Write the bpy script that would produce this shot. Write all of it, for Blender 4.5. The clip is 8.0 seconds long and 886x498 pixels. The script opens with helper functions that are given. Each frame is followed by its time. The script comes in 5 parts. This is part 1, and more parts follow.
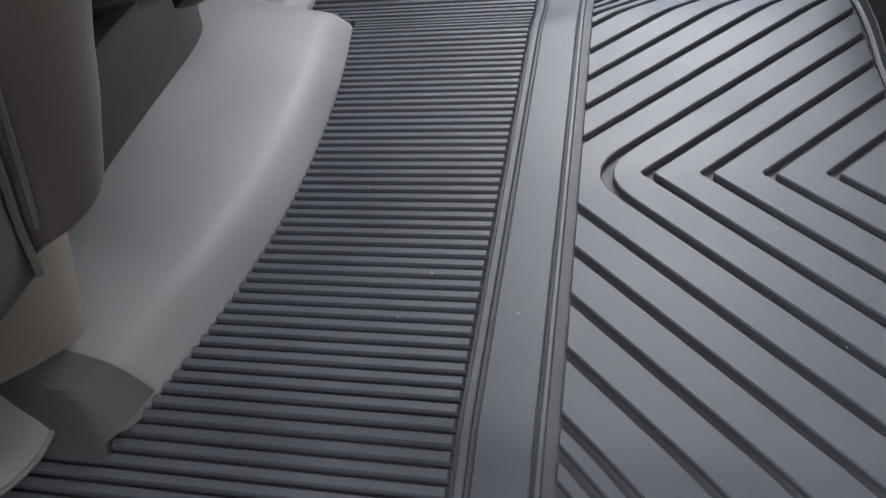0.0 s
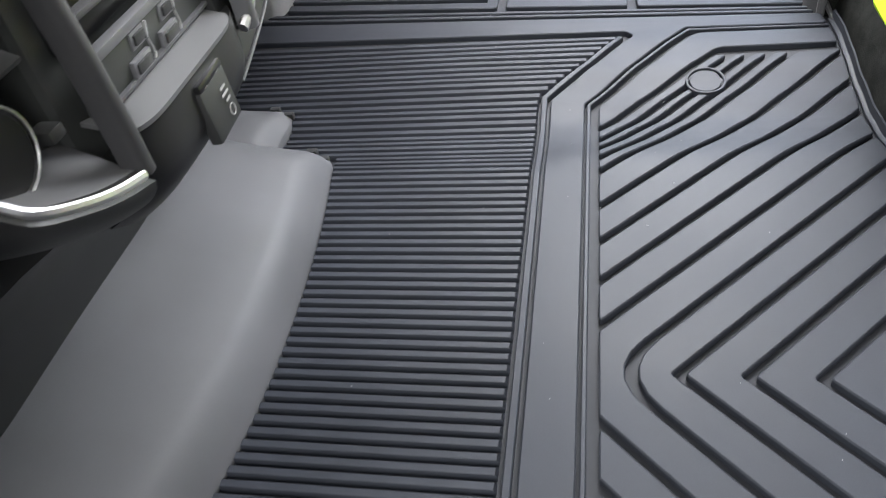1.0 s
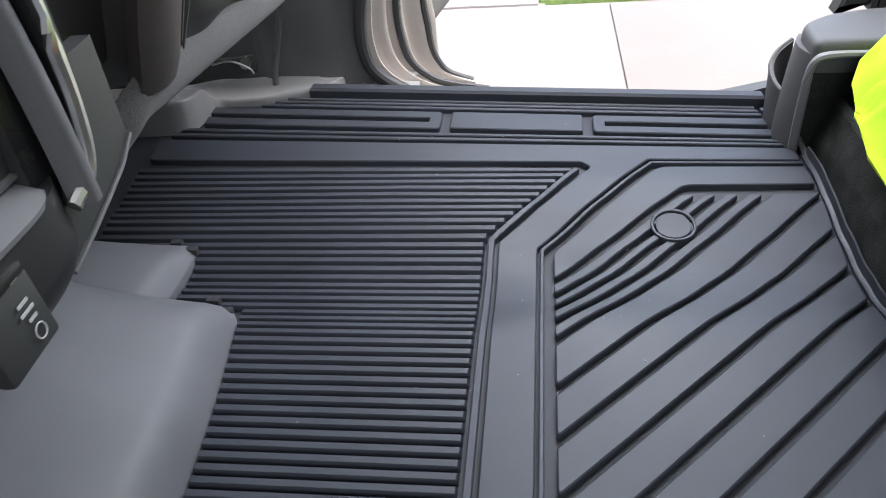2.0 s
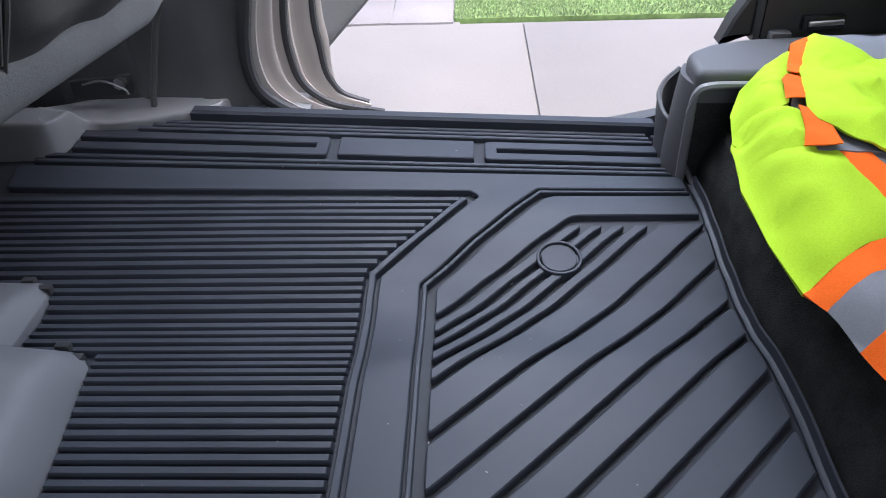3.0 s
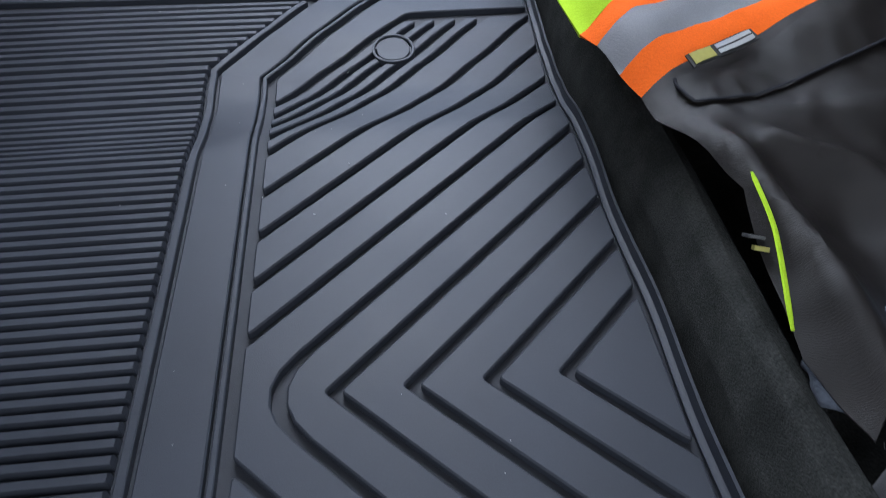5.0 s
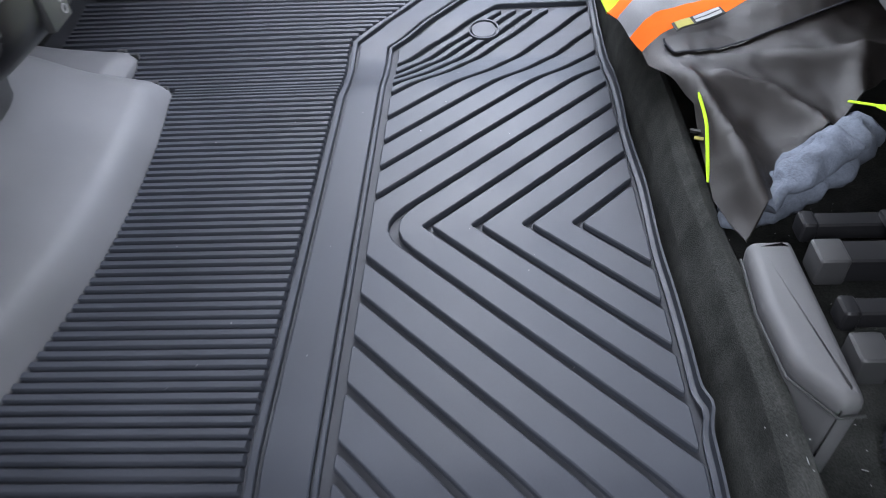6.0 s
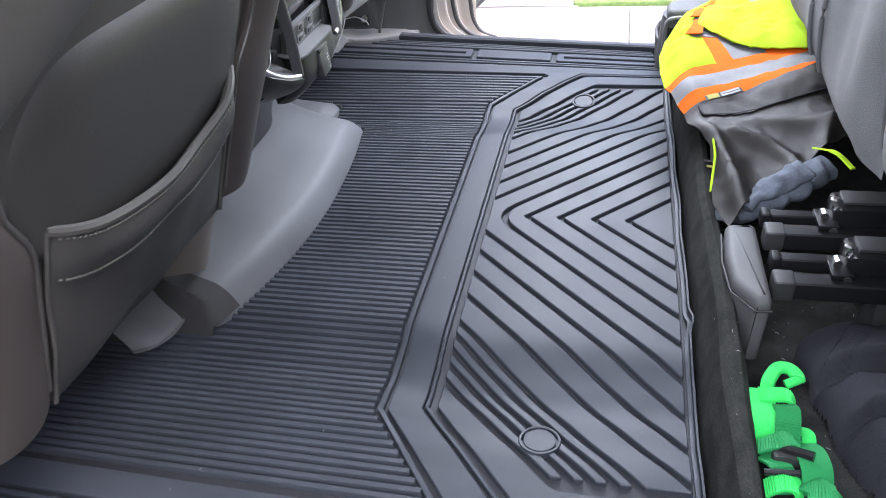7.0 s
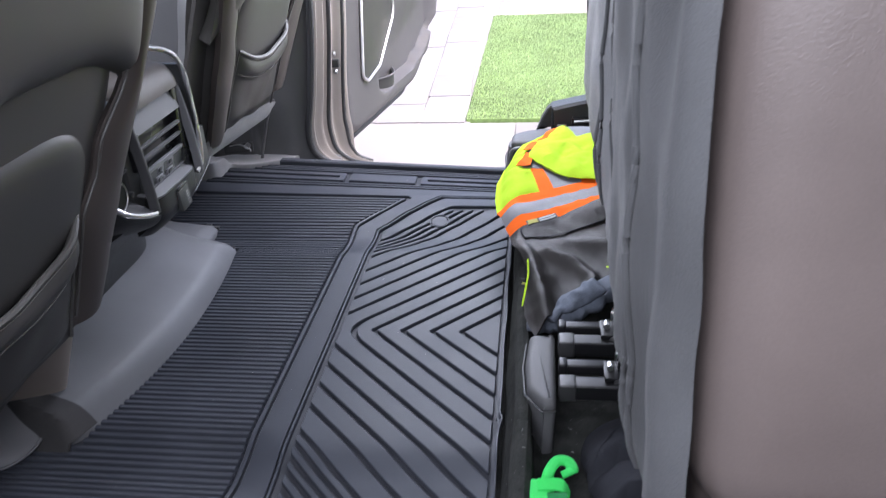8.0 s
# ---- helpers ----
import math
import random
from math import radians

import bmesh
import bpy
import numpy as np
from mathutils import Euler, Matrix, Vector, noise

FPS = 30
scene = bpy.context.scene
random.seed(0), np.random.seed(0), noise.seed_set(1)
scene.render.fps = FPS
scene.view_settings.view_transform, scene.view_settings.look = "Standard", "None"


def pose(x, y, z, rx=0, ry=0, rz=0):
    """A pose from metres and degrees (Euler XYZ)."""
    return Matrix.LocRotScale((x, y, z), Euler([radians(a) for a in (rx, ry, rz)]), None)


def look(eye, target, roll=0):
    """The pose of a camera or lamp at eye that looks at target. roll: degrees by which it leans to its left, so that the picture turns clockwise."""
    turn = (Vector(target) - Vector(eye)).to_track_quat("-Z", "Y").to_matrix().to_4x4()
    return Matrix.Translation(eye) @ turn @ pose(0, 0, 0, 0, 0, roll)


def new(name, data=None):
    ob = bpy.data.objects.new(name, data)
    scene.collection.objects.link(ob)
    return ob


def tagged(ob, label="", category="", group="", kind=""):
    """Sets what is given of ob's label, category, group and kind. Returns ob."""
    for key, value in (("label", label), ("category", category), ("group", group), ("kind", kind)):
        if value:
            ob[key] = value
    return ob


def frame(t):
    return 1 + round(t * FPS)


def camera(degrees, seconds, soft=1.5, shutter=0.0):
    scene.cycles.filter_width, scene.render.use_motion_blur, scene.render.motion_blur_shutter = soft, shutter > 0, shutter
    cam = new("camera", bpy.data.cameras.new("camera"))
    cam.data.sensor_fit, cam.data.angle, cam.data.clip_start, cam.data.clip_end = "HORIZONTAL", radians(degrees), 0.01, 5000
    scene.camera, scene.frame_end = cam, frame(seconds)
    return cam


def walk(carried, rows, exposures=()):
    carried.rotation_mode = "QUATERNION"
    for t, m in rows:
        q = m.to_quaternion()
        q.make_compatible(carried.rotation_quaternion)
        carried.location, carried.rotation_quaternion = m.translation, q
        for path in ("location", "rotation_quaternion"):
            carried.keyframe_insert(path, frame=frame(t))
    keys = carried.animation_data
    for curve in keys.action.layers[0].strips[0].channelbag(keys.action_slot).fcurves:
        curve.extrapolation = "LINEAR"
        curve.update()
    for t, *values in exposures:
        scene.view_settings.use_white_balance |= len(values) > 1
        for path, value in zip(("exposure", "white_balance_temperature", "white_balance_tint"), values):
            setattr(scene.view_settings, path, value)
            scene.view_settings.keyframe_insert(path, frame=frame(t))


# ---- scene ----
cam = camera(61.8, 8.0, 0.75, 0.2)
PATH = [
    (0, (0.035, -0.489, 0.416), (-0.414, 0.852, -0.999), -11.7),
    (0.5, (0.004, -0.425, 0.438), (-0.482, 0.957, -0.923), -12.5),
    (1, (0.003, -0.343, 0.437), (-0.403, 1.095, -0.892), -10.5),
    (1.5, (-0.006, -0.248, 0.421), (-0.327, 1.262, -0.85), -7.5),
    (1.7, (-0.008, -0.223, 0.419), (-0.313, 1.331, -0.803), -6.8),
    (2.8, (0.031, -0.157, 0.412), (-0.094, 1.46, -0.758), -2.9),
    (3, (0.039, -0.154, 0.411), (-0.043, 1.467, -0.758), -2.3),
    (3.5, (0.06, -0.154, 0.406), (0.08, 1.455, -0.781), -0.9),
    (4, (0.079, -0.172, 0.39), (0.175, 1.397, -0.846), -0.2),
    (4.5, (0.095, -0.208, 0.376), (0.229, 1.3, -0.931), 0.0),
    (5, (0.099, -0.261, 0.369), (0.247, 1.16, -1.031), -0.1),
    (5.2, (0.099, -0.286, 0.373), (0.239, 1.11, -1.053), -0.4),
    (6.3, (0.144, -0.657, 0.514), (-0.114, 0.845, -0.781), -5.6),
    (6.5, (0.171, -0.739, 0.546), (-0.171, 0.791, -0.696), -6.1),
    (7, (0.171, -0.899, 0.588), (-0.253, 0.68, -0.564), -5.5),
    (7.5, (0.232, -0.997, 0.617), (-0.103, 0.657, -0.455), -3.9),
    (8, (0.317, -0.97, 0.672), (0.07, 0.777, -0.27), -3.2),
]
EXPOSURES = [(0, 2.74, 6950, 11), (0.5, 2.62, 6950, 11), (1, 2.60, 6850, 11), (1.5, 2.45, 6700, 10), (3, 1.70, 5900, 15), (3.5, 1.70, 5850, 15), (4.5, 1.36, 5750, 15), (5, 1.74, 5900, 12), (6.5, 2.76, 6250, 15), (7, 2.72, 6200, 15), (7.5, 2.62, 6150, 15), (8, 2.12, 6100, 18)]
walk(cam, [(t, look(eye, target, roll)) for t, eye, target, roll in PATH], EXPOSURES)

# ---- light ----
SUN_ELEV, SUN_AZ = 62.0, 100.0
world = bpy.data.worlds.new("sky")
scene.world = world
world.use_nodes = True
sky = world.node_tree.nodes.new("ShaderNodeTexSky")
sky.sky_type, sky.sun_disc = "NISHITA", False
sky.sun_elevation, sky.sun_rotation = radians(SUN_ELEV), radians(SUN_AZ)
sky.air_density, sky.dust_density = 1.0, 5.0
background = world.node_tree.nodes["Background"]
background.inputs["Strength"].default_value = 0.16
world.node_tree.links.new(sky.outputs["Color"], background.inputs["Color"])
sun = new("sun", bpy.data.lights.new("sun", "SUN"))
sun.data.energy, sun.data.angle, sun.data.color = 0.5, radians(10), (1.0, 0.96, 0.9)
sun_way = Vector((math.sin(radians(SUN_AZ)) * math.cos(radians(SUN_ELEV)), math.cos(radians(SUN_AZ)) * math.cos(radians(SUN_ELEV)), math.sin(radians(SUN_ELEV))))
sun.matrix_world = look(sun_way * 20, (0, 0, 0))


def opening_fill(eye, target, width, height, watts, colour):
    lamp = new("opening_fill", bpy.data.lights.new("opening_fill", "AREA"))
    lamp.data.shape, lamp.data.size, lamp.data.size_y, lamp.data.energy, lamp.data.color = "RECTANGLE", width, height, watts, colour
    lamp.matrix_world = look(eye, target)
    return lamp


# area lamps added to brighten the cab, standing in for the sky's light through the open near door, the windscreen, the
# upper part of the far door opening and the rear window
SKYLIGHT = (0.92, 0.96, 1.0)
opening_fill((0.08, -1.25, 1.00), (-0.05, 0.30, 0.20), 1.3, 0.8, 6.0, SKYLIGHT)
opening_fill((-1.28, 0.0, 0.90), (0.0, 0.0, 0.35), 1.3, 0.5, 5.5, SKYLIGHT)
opening_fill((0.02, 0.80, 0.79), (0.03, 0.30, 0.62), 0.66, 0.78, 6.1, SKYLIGHT)
opening_fill((0.84, 0.0, 0.98), (0.0, 0.0, 0.10), 1.1, 0.28, 2.0, SKYLIGHT)

# ---- materials ----


def material(name, base, rough=0.5, metal=0.0, spread=0.12, grain=400.0, bump=0.0, bump_scale=600.0, stain=0.0, stain_scale=9.0, coat=0.0, sheen=0.0, random_tone=0.0, specular=0.5, wear=0.08):
    """A procedural surface: base colour varied by fine grain and broad stains, with relief."""
    m = bpy.data.materials.new(name)
    m.use_nodes = True
    n, l = m.node_tree.nodes, m.node_tree.links
    bsdf = n["Principled BSDF"]
    coord = n.new("ShaderNodeTexCoord")
    fine = n.new("ShaderNodeTexNoise")
    fine.inputs["Scale"].default_value, fine.inputs["Detail"].default_value = grain, 3
    broad = n.new("ShaderNodeTexNoise")
    broad.inputs["Scale"].default_value, broad.inputs["Detail"].default_value = stain_scale, 5
    for tex in (fine, broad):
        l.new(coord.outputs["Object"], tex.inputs["Vector"])
    tone = n.new("ShaderNodeMapRange")
    tone.inputs["To Min"].default_value, tone.inputs["To Max"].default_value = 1 - spread, 1 + spread
    l.new(fine.outputs["Fac"], tone.inputs["Value"])
    dirt = n.new("ShaderNodeMapRange")
    dirt.inputs["From Min"].default_value, dirt.inputs["From Max"].default_value = 0.35, 0.75
    dirt.inputs["To Min"].default_value, dirt.inputs["To Max"].default_value = 1 - stain, 1 + stain
    l.new(broad.outputs["Fac"], dirt.inputs["Value"])
    both = n.new("ShaderNodeMath")
    both.operation = "MULTIPLY"
    l.new(tone.outputs[0], both.inputs[0])
    l.new(dirt.outputs[0], both.inputs[1])
    last = both
    if random_tone:
        info = n.new("ShaderNodeObjectInfo")
        rnd = n.new("ShaderNodeMapRange")
        rnd.inputs["To Min"].default_value, rnd.inputs["To Max"].default_value = 1 - random_tone, 1 + random_tone
        l.new(info.outputs["Random"], rnd.inputs["Value"])
        third = n.new("ShaderNodeMath")
        third.operation = "MULTIPLY"
        l.new(both.outputs[0], third.inputs[0])
        l.new(rnd.outputs[0], third.inputs[1])
        last = third
    mix = n.new("ShaderNodeVectorMath")
    mix.operation = "SCALE"
    mix.inputs[0].default_value = base
    l.new(last.outputs[0], mix.inputs["Scale"])
    l.new(mix.outputs[0], bsdf.inputs["Base Color"])
    gloss = n.new("ShaderNodeMapRange")
    gloss.inputs["To Min"].default_value, gloss.inputs["To Max"].default_value = max(rough - wear, 0.02), min(rough + wear, 1)
    l.new(broad.outputs["Fac"], gloss.inputs["Value"])
    l.new(gloss.outputs[0], bsdf.inputs["Roughness"])
    bsdf.inputs["Metallic"].default_value = metal
    bsdf.inputs["Specular IOR Level"].default_value = specular
    bsdf.inputs["Coat Weight"].default_value = coat
    bsdf.inputs["Sheen Weight"].default_value = sheen
    if bump:
        relief = n.new("ShaderNodeTexNoise")
        relief.inputs["Scale"].default_value, relief.inputs["Detail"].default_value = bump_scale, 2
        l.new(coord.outputs["Object"], relief.inputs["Vector"])
        node = n.new("ShaderNodeBump")
        node.inputs["Strength"].default_value, node.inputs["Distance"].default_value = bump, 0.001
        l.new(relief.outputs["Fac"], node.inputs["Height"])
        l.new(node.outputs[0], bsdf.inputs["Normal"])
    return m


def weave(name, base, scale, rough=0.9, strength=0.5, stain=0.15, sheen=0.2, specular=0.3):
    """Cloth with crossing threads as relief."""
    m = material(name, base, rough, spread=0.2, grain=900, stain=stain, stain_scale=14, sheen=sheen, specular=specular)
    n, l = m.node_tree.nodes, m.node_tree.links
    coord = n.new("ShaderNodeTexCoord")
    heights = []
    for axis in ("X", "Y"):
        wave = n.new("ShaderNodeTexWave")
        wave.bands_direction = axis
        wave.inputs["Scale"].default_value, wave.inputs["Distortion"].default_value = scale, 1.5
        l.new(coord.outputs["Object"], wave.inputs["Vector"])
        heights.append(wave)
    add = n.new("ShaderNodeMath")
    l.new(heights[0].outputs["Fac"], add.inputs[0])
    l.new(heights[1].outputs["Fac"], add.inputs[1])
    node = n.new("ShaderNodeBump")
    node.inputs["Strength"].default_value, node.inputs["Distance"].default_value = strength, 0.0006
    l.new(add.outputs[0], node.inputs["Height"])
    l.new(node.outputs[0], n["Principled BSDF"].inputs["Normal"])
    return m


RUBBER = material("mat_rubber", (0.034, 0.038, 0.048), 0.53, specular=0.32, spread=0.10, grain=700, bump=0.12, bump_scale=1500, stain=0.15, stain_scale=8, wear=0.12)
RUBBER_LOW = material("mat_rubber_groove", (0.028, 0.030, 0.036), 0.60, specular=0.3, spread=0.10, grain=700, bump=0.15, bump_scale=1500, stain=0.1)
LIGHT_TRIM = material("light_grey_trim", (0.17, 0.17, 0.18), 0.45, spread=0.05, grain=900, bump=0.1, bump_scale=1800, stain=0.06, stain_scale=12)
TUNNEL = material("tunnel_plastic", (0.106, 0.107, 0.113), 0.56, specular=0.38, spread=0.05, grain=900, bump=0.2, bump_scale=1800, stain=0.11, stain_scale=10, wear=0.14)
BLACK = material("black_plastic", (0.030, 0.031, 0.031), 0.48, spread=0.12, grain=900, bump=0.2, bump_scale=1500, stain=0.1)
# far pillar foot: the grey plastic lightened, door light put into the colour
FOOT_TRIM_LIT = material("pillar_foot_lit", (0.23, 0.23, 0.235), 0.42, spread=0.05, grain=900, bump=0.2, bump_scale=1800, stain=0.08, stain_scale=12)
# darker tone for the cover's near end, shade painted as colour
END_SHADE = material("cover_end_shade", (0.038, 0.037, 0.037), 0.7, spread=0.1, specular=0.2, stain=0.2)
LEG_CAP = material("leg_end_cap", (0.030, 0.030, 0.031), 0.45, spread=0.1, stain=0.15)
LEG_GLOSS = material("black_bracket_paint", (0.012, 0.012, 0.013), 0.24, spread=0.05, stain=0.1)
LEG_PAINT = material("black_leg_paint", (0.010, 0.010, 0.011), 0.36, spread=0.05, stain=0.1, specular=0.25)
CONSOLE = material("console_plastic", (0.050, 0.053, 0.051), 0.45, spread=0.08, grain=900, bump=0.2, bump_scale=1500, stain=0.1)
SHELF = material("console_shelf", (0.17, 0.17, 0.175), 0.40, spread=0.05, grain=900, bump=0.15, bump_scale=1800, stain=0.06)
BLACK_SATIN = material("black_satin", (0.018, 0.018, 0.0185), 0.42, spread=0.08, grain=900, bump=0.15, bump_scale=1500, stain=0.1)
BLACK_GLOSS = material("black_gloss", (0.012, 0.012, 0.013), 0.28, spread=0.05, stain=0.1)
GREY_TRIM = material("grey_trim", (0.078, 0.078, 0.081), 0.60, spread=0.08, grain=1000, bump=0.25, bump_scale=1600, stain=0.08)
FRAME_TRIM = material("frame_trim", (0.17, 0.17, 0.175), 0.5, spread=0.06, grain=1000, bump=0.2, bump_scale=1600, stain=0.08)
LEATHER = material("seat_leather", (0.062, 0.059, 0.055), 0.47, specular=0.5, spread=0.10, grain=500, bump=0.16, bump_scale=700, stain=0.10, stain_scale=7)
LEATHER_GREY = material("seat_bolster", (0.115, 0.093, 0.085), 0.42, spread=0.10, grain=500, bump=0.25, bump_scale=600, stain=0.15, stain_scale=6, wear=0.14)
LEATHER_DARK = material("seat_leather_dark", (0.040, 0.038, 0.036), 0.47, specular=0.5, spread=0.10, grain=500, bump=0.16, bump_scale=700, stain=0.10, stain_scale=7)
LEATHER_BROWN = material("seat_leather_brown", (0.054, 0.045, 0.041), 0.45, specular=0.45, spread=0.10, grain=500, bump=0.16, bump_scale=700, stain=0.12, stain_scale=7)
THREAD = material("thread", (0.13, 0.125, 0.115), 0.9, specular=0.1)
ARMREST = material("armrest_leather", (0.085, 0.075, 0.068), 0.58, specular=0.35, spread=0.08, grain=500, bump=0.15, bump_scale=700, stain=0.08)
BEIGE = material("beige_plastic", (0.18, 0.148, 0.125), 0.55, spread=0.06, stain=0.06, bump=0.2, bump_scale=1300)
CHROME = material("satin_chrome", (0.66, 0.66, 0.67), 0.38, metal=1.0, spread=0.03, stain=0.05)
STEEL = material("steel", (0.5, 0.5, 0.5), 0.3, metal=1.0, spread=0.08, stain=0.1)
CARPET = material("black_carpet", (0.031, 0.032, 0.030), 0.95, specular=0.10, spread=0.85, grain=650, bump=1.0, bump_scale=900, stain=0.35, stain_scale=35)
FELT = material("cushion_felt", (0.085, 0.087, 0.090), 0.9, spread=0.18, grain=800, bump=0.8, bump_scale=700, stain=0.20, stain_scale=9, sheen=0.1)
NEON = weave("neon_cloth", (0.39, 0.60, 0.024), 600, 0.85, 0.25, 0.05, 0.0, 0.1)
ORANGE = weave("orange_cloth", (0.80, 0.13, 0.012), 600, 0.85, 0.25, 0.05, 0.0, 0.1)
SILVER = weave("reflective_cloth", (0.165, 0.168, 0.180), 700, 0.55, 0.2, 0.08, 0.0)
DARK_CLOTH = weave("dark_cloth", (0.0125, 0.0106, 0.0098), 900, 0.45, 0.25, 0.3, 0.0, 0.30)
KNIT = weave("black_knit", (0.032, 0.033, 0.039), 300, 0.95, 0.5, 0.2, 0.0, 0.1)
GLOVE = material("glove_cloth", (0.10, 0.115, 0.145), 0.95, spread=0.35, grain=350, bump=0.8, bump_scale=500, stain=0.3, stain_scale=25)
BRASS = material("brass", (0.30, 0.23, 0.13), 0.5, metal=1.0, spread=0.1, stain=0.2)
GREEN = weave("green_webbing", (0.025, 0.30, 0.09), 420, 0.55, 0.6, 0.1, 0.0)
GREEN_BRIGHT = weave("bright_green_webbing", (0.05, 0.75, 0.14), 420, 0.5, 0.6, 0.05, 0.0)
LABEL = material("label_grey", (0.42, 0.43, 0.44), 0.7)
LABEL_GOLD = material("label_gold", (0.36, 0.33, 0.08), 0.7)
WHITE_PRINT = material("white_print", (0.36, 0.36, 0.36), 0.6)
PAINT = material("body_paint", (0.40, 0.365, 0.335), 0.35, spread=0.03, stain=0.05, coat=0.4)
HEADLINER = material("headliner", (0.55, 0.54, 0.52), 0.95, spread=0.06, bump=0.3)
CONCRETE = material("concrete", (0.240, 0.222, 0.203), 0.9, spread=0.10, grain=160, bump=0.4, bump_scale=220, stain=0.10, stain_scale=1.3)
PAVER = material("paver", (0.255, 0.237, 0.228), 0.9, spread=0.14, grain=120, bump=0.5, bump_scale=150, stain=0.12, stain_scale=4, random_tone=0.12)
GRASS = material("grass", (0.33, 0.43, 0.20), 0.8, spread=0.3, grain=60, stain=0.25, stain_scale=2.0)
SOIL = material("soil", (0.20, 0.30, 0.09), 0.95, spread=0.4, grain=60, stain=0.3)
GRAVEL = material("gravel", (0.30, 0.265, 0.23), 0.9, spread=0.5, grain=45, bump=1.0, bump_scale=40, stain=0.2, stain_scale=3)
SUEDE = material("seat_suede", (0.088, 0.086, 0.084), 0.85, spread=0.45, grain=420, bump=0.4, bump_scale=700, stain=0.15, stain_scale=14, sheen=0.1)
VINYL = material("pillar_vinyl", (0.092, 0.091, 0.092), 0.42, spread=0.12, grain=500, bump=0.5, bump_scale=420, stain=0.1)
RUBBER_SEAL = material("door_seal", (0.03, 0.03, 0.032), 0.55, spread=0.1)

# ---- building helpers ----


def part(name, bm, mat, parent=None, label="", angle=35, kind=""):
    bmesh.ops.recalc_face_normals(bm, faces=bm.faces)
    me = bpy.data.meshes.new(name)
    bm.to_mesh(me)
    bm.free()
    me.materials.append(mat)
    me.polygons.foreach_set("use_smooth", [True] * len(me.polygons))
    me.set_sharp_from_angle(angle=radians(angle))
    ob = new(name, me)
    ob.parent = parent
    if label or kind:
        tagged(ob, label=label, kind=kind)
    return ob


def thing(name, label, category, group="", kind="", at=(0, 0, 0)):
    ob = new(name)
    ob.empty_display_size = 0.05
    ob.location = at
    return tagged(ob, label, category, group, kind)


def box(x0, x1, y0, y1, z0, z1, bevel=0.0, seg=2, bm=None):
    """A bevelled block between two corners."""
    own = bmesh.new()
    bmesh.ops.create_cube(own, size=1)
    for v in own.verts:
        v.co = Vector(((x0 + x1) / 2 + v.co.x * (x1 - x0), (y0 + y1) / 2 + v.co.y * (y1 - y0), (z0 + z1) / 2 + v.co.z * (z1 - z0)))
    if bevel:
        bmesh.ops.bevel(own, geom=list(own.edges), offset=bevel, segments=seg, profile=0.6, affect="EDGES", clamp_overlap=True)
    if bm is None:
        return own
    return join(bm, own)


def join(bm, other):
    me = bpy.data.meshes.new("join")
    other.to_mesh(me)
    other.free()
    bm.from_mesh(me)
    bpy.data.meshes.remove(me)
    return bm


def moved(bm, m):
    bm.transform(m)
    return bm


def tube(points, r, n=8, flat=1.0, up=(0, 0, 1)):
    """A round or flattened bar swept along points; r may be a list."""
    bm = bmesh.new()
    pts = [Vector(p) for p in points]
    rads = r if isinstance(r, (list, tuple)) else [r] * len(pts)
    rings = []
    for i, p in enumerate(pts):
        way = (pts[min(i + 1, len(pts) - 1)] - pts[max(i - 1, 0)]).normalized()
        side = way.cross(Vector(up))
        side = side.normalized() if side.length > 1e-4 else Vector((1, 0, 0))
        top = side.cross(way).normalized()
        rings.append([bm.verts.new(p + side * math.cos(a) * rads[i] + top * math.sin(a) * rads[i] * flat) for a in (2 * math.pi * k / n for k in range(n))])
    for a, b in zip(rings, rings[1:]):
        for k in range(n):
            bm.faces.new((a[k], a[(k + 1) % n], b[(k + 1) % n], b[k]))
    bm.faces.new(rings[0][::-1])
    bm.faces.new(rings[-1])
    return bm


def smooth_path(points, steps=8):
    """Catmull-Rom points through the given ones."""
    p = [Vector(q) for q in points]
    p = [p[0] * 2 - p[1]] + p + [p[-1] * 2 - p[-2]]
    out = []
    for i in range(1, len(p) - 2):
        for s in range(steps):
            t = s / steps
            out.append(0.5 * ((2 * p[i]) + (p[i + 1] - p[i - 1]) * t + (2 * p[i - 1] - 5 * p[i] + 4 * p[i + 1] - p[i + 2]) * t * t + (3 * p[i] - p[i - 1] - 3 * p[i + 1] + p[i + 2]) * t ** 3))
    return out + [p[-2]]


def sheet(fn, nu, nv, thick=0.0):
    """A surface fn(u, v) over the unit square, with thickness behind it."""
    bm = bmesh.new()
    rows = [[bm.verts.new(fn(i / nu, j / nv)) for j in range(nv + 1)] for i in range(nu + 1)]
    for i in range(nu):
        for j in range(nv):
            bm.faces.new((rows[i][j], rows[i + 1][j], rows[i + 1][j + 1], rows[i][j + 1]))
    if thick:
        bm.normal_update()
        bmesh.ops.solidify(bm, geom=list(bm.faces), thickness=thick)
    return bm


def area2(poly):
    return sum(a[0] * b[1] - b[0] * a[1] for a, b in zip(poly, poly[1:] + poly[:1]))


def inset(poly, d):
    """The polygon moved inwards by d (counter-clockwise, mitred)."""
    out = []
    n = len(poly)
    for i in range(n):
        p0, p1, p2 = Vector(poly[i - 1]), Vector(poly[i]), Vector(poly[(i + 1) % n])
        a, b = (p1 - p0).normalized(), (p2 - p1).normalized()
        na, nb = Vector((-a.y, a.x)), Vector((-b.y, b.x))
        mid = na + nb
        s = mid.dot(na)
        out.append(tuple(p1 + mid * (d / max(s, 0.35))))
    return out


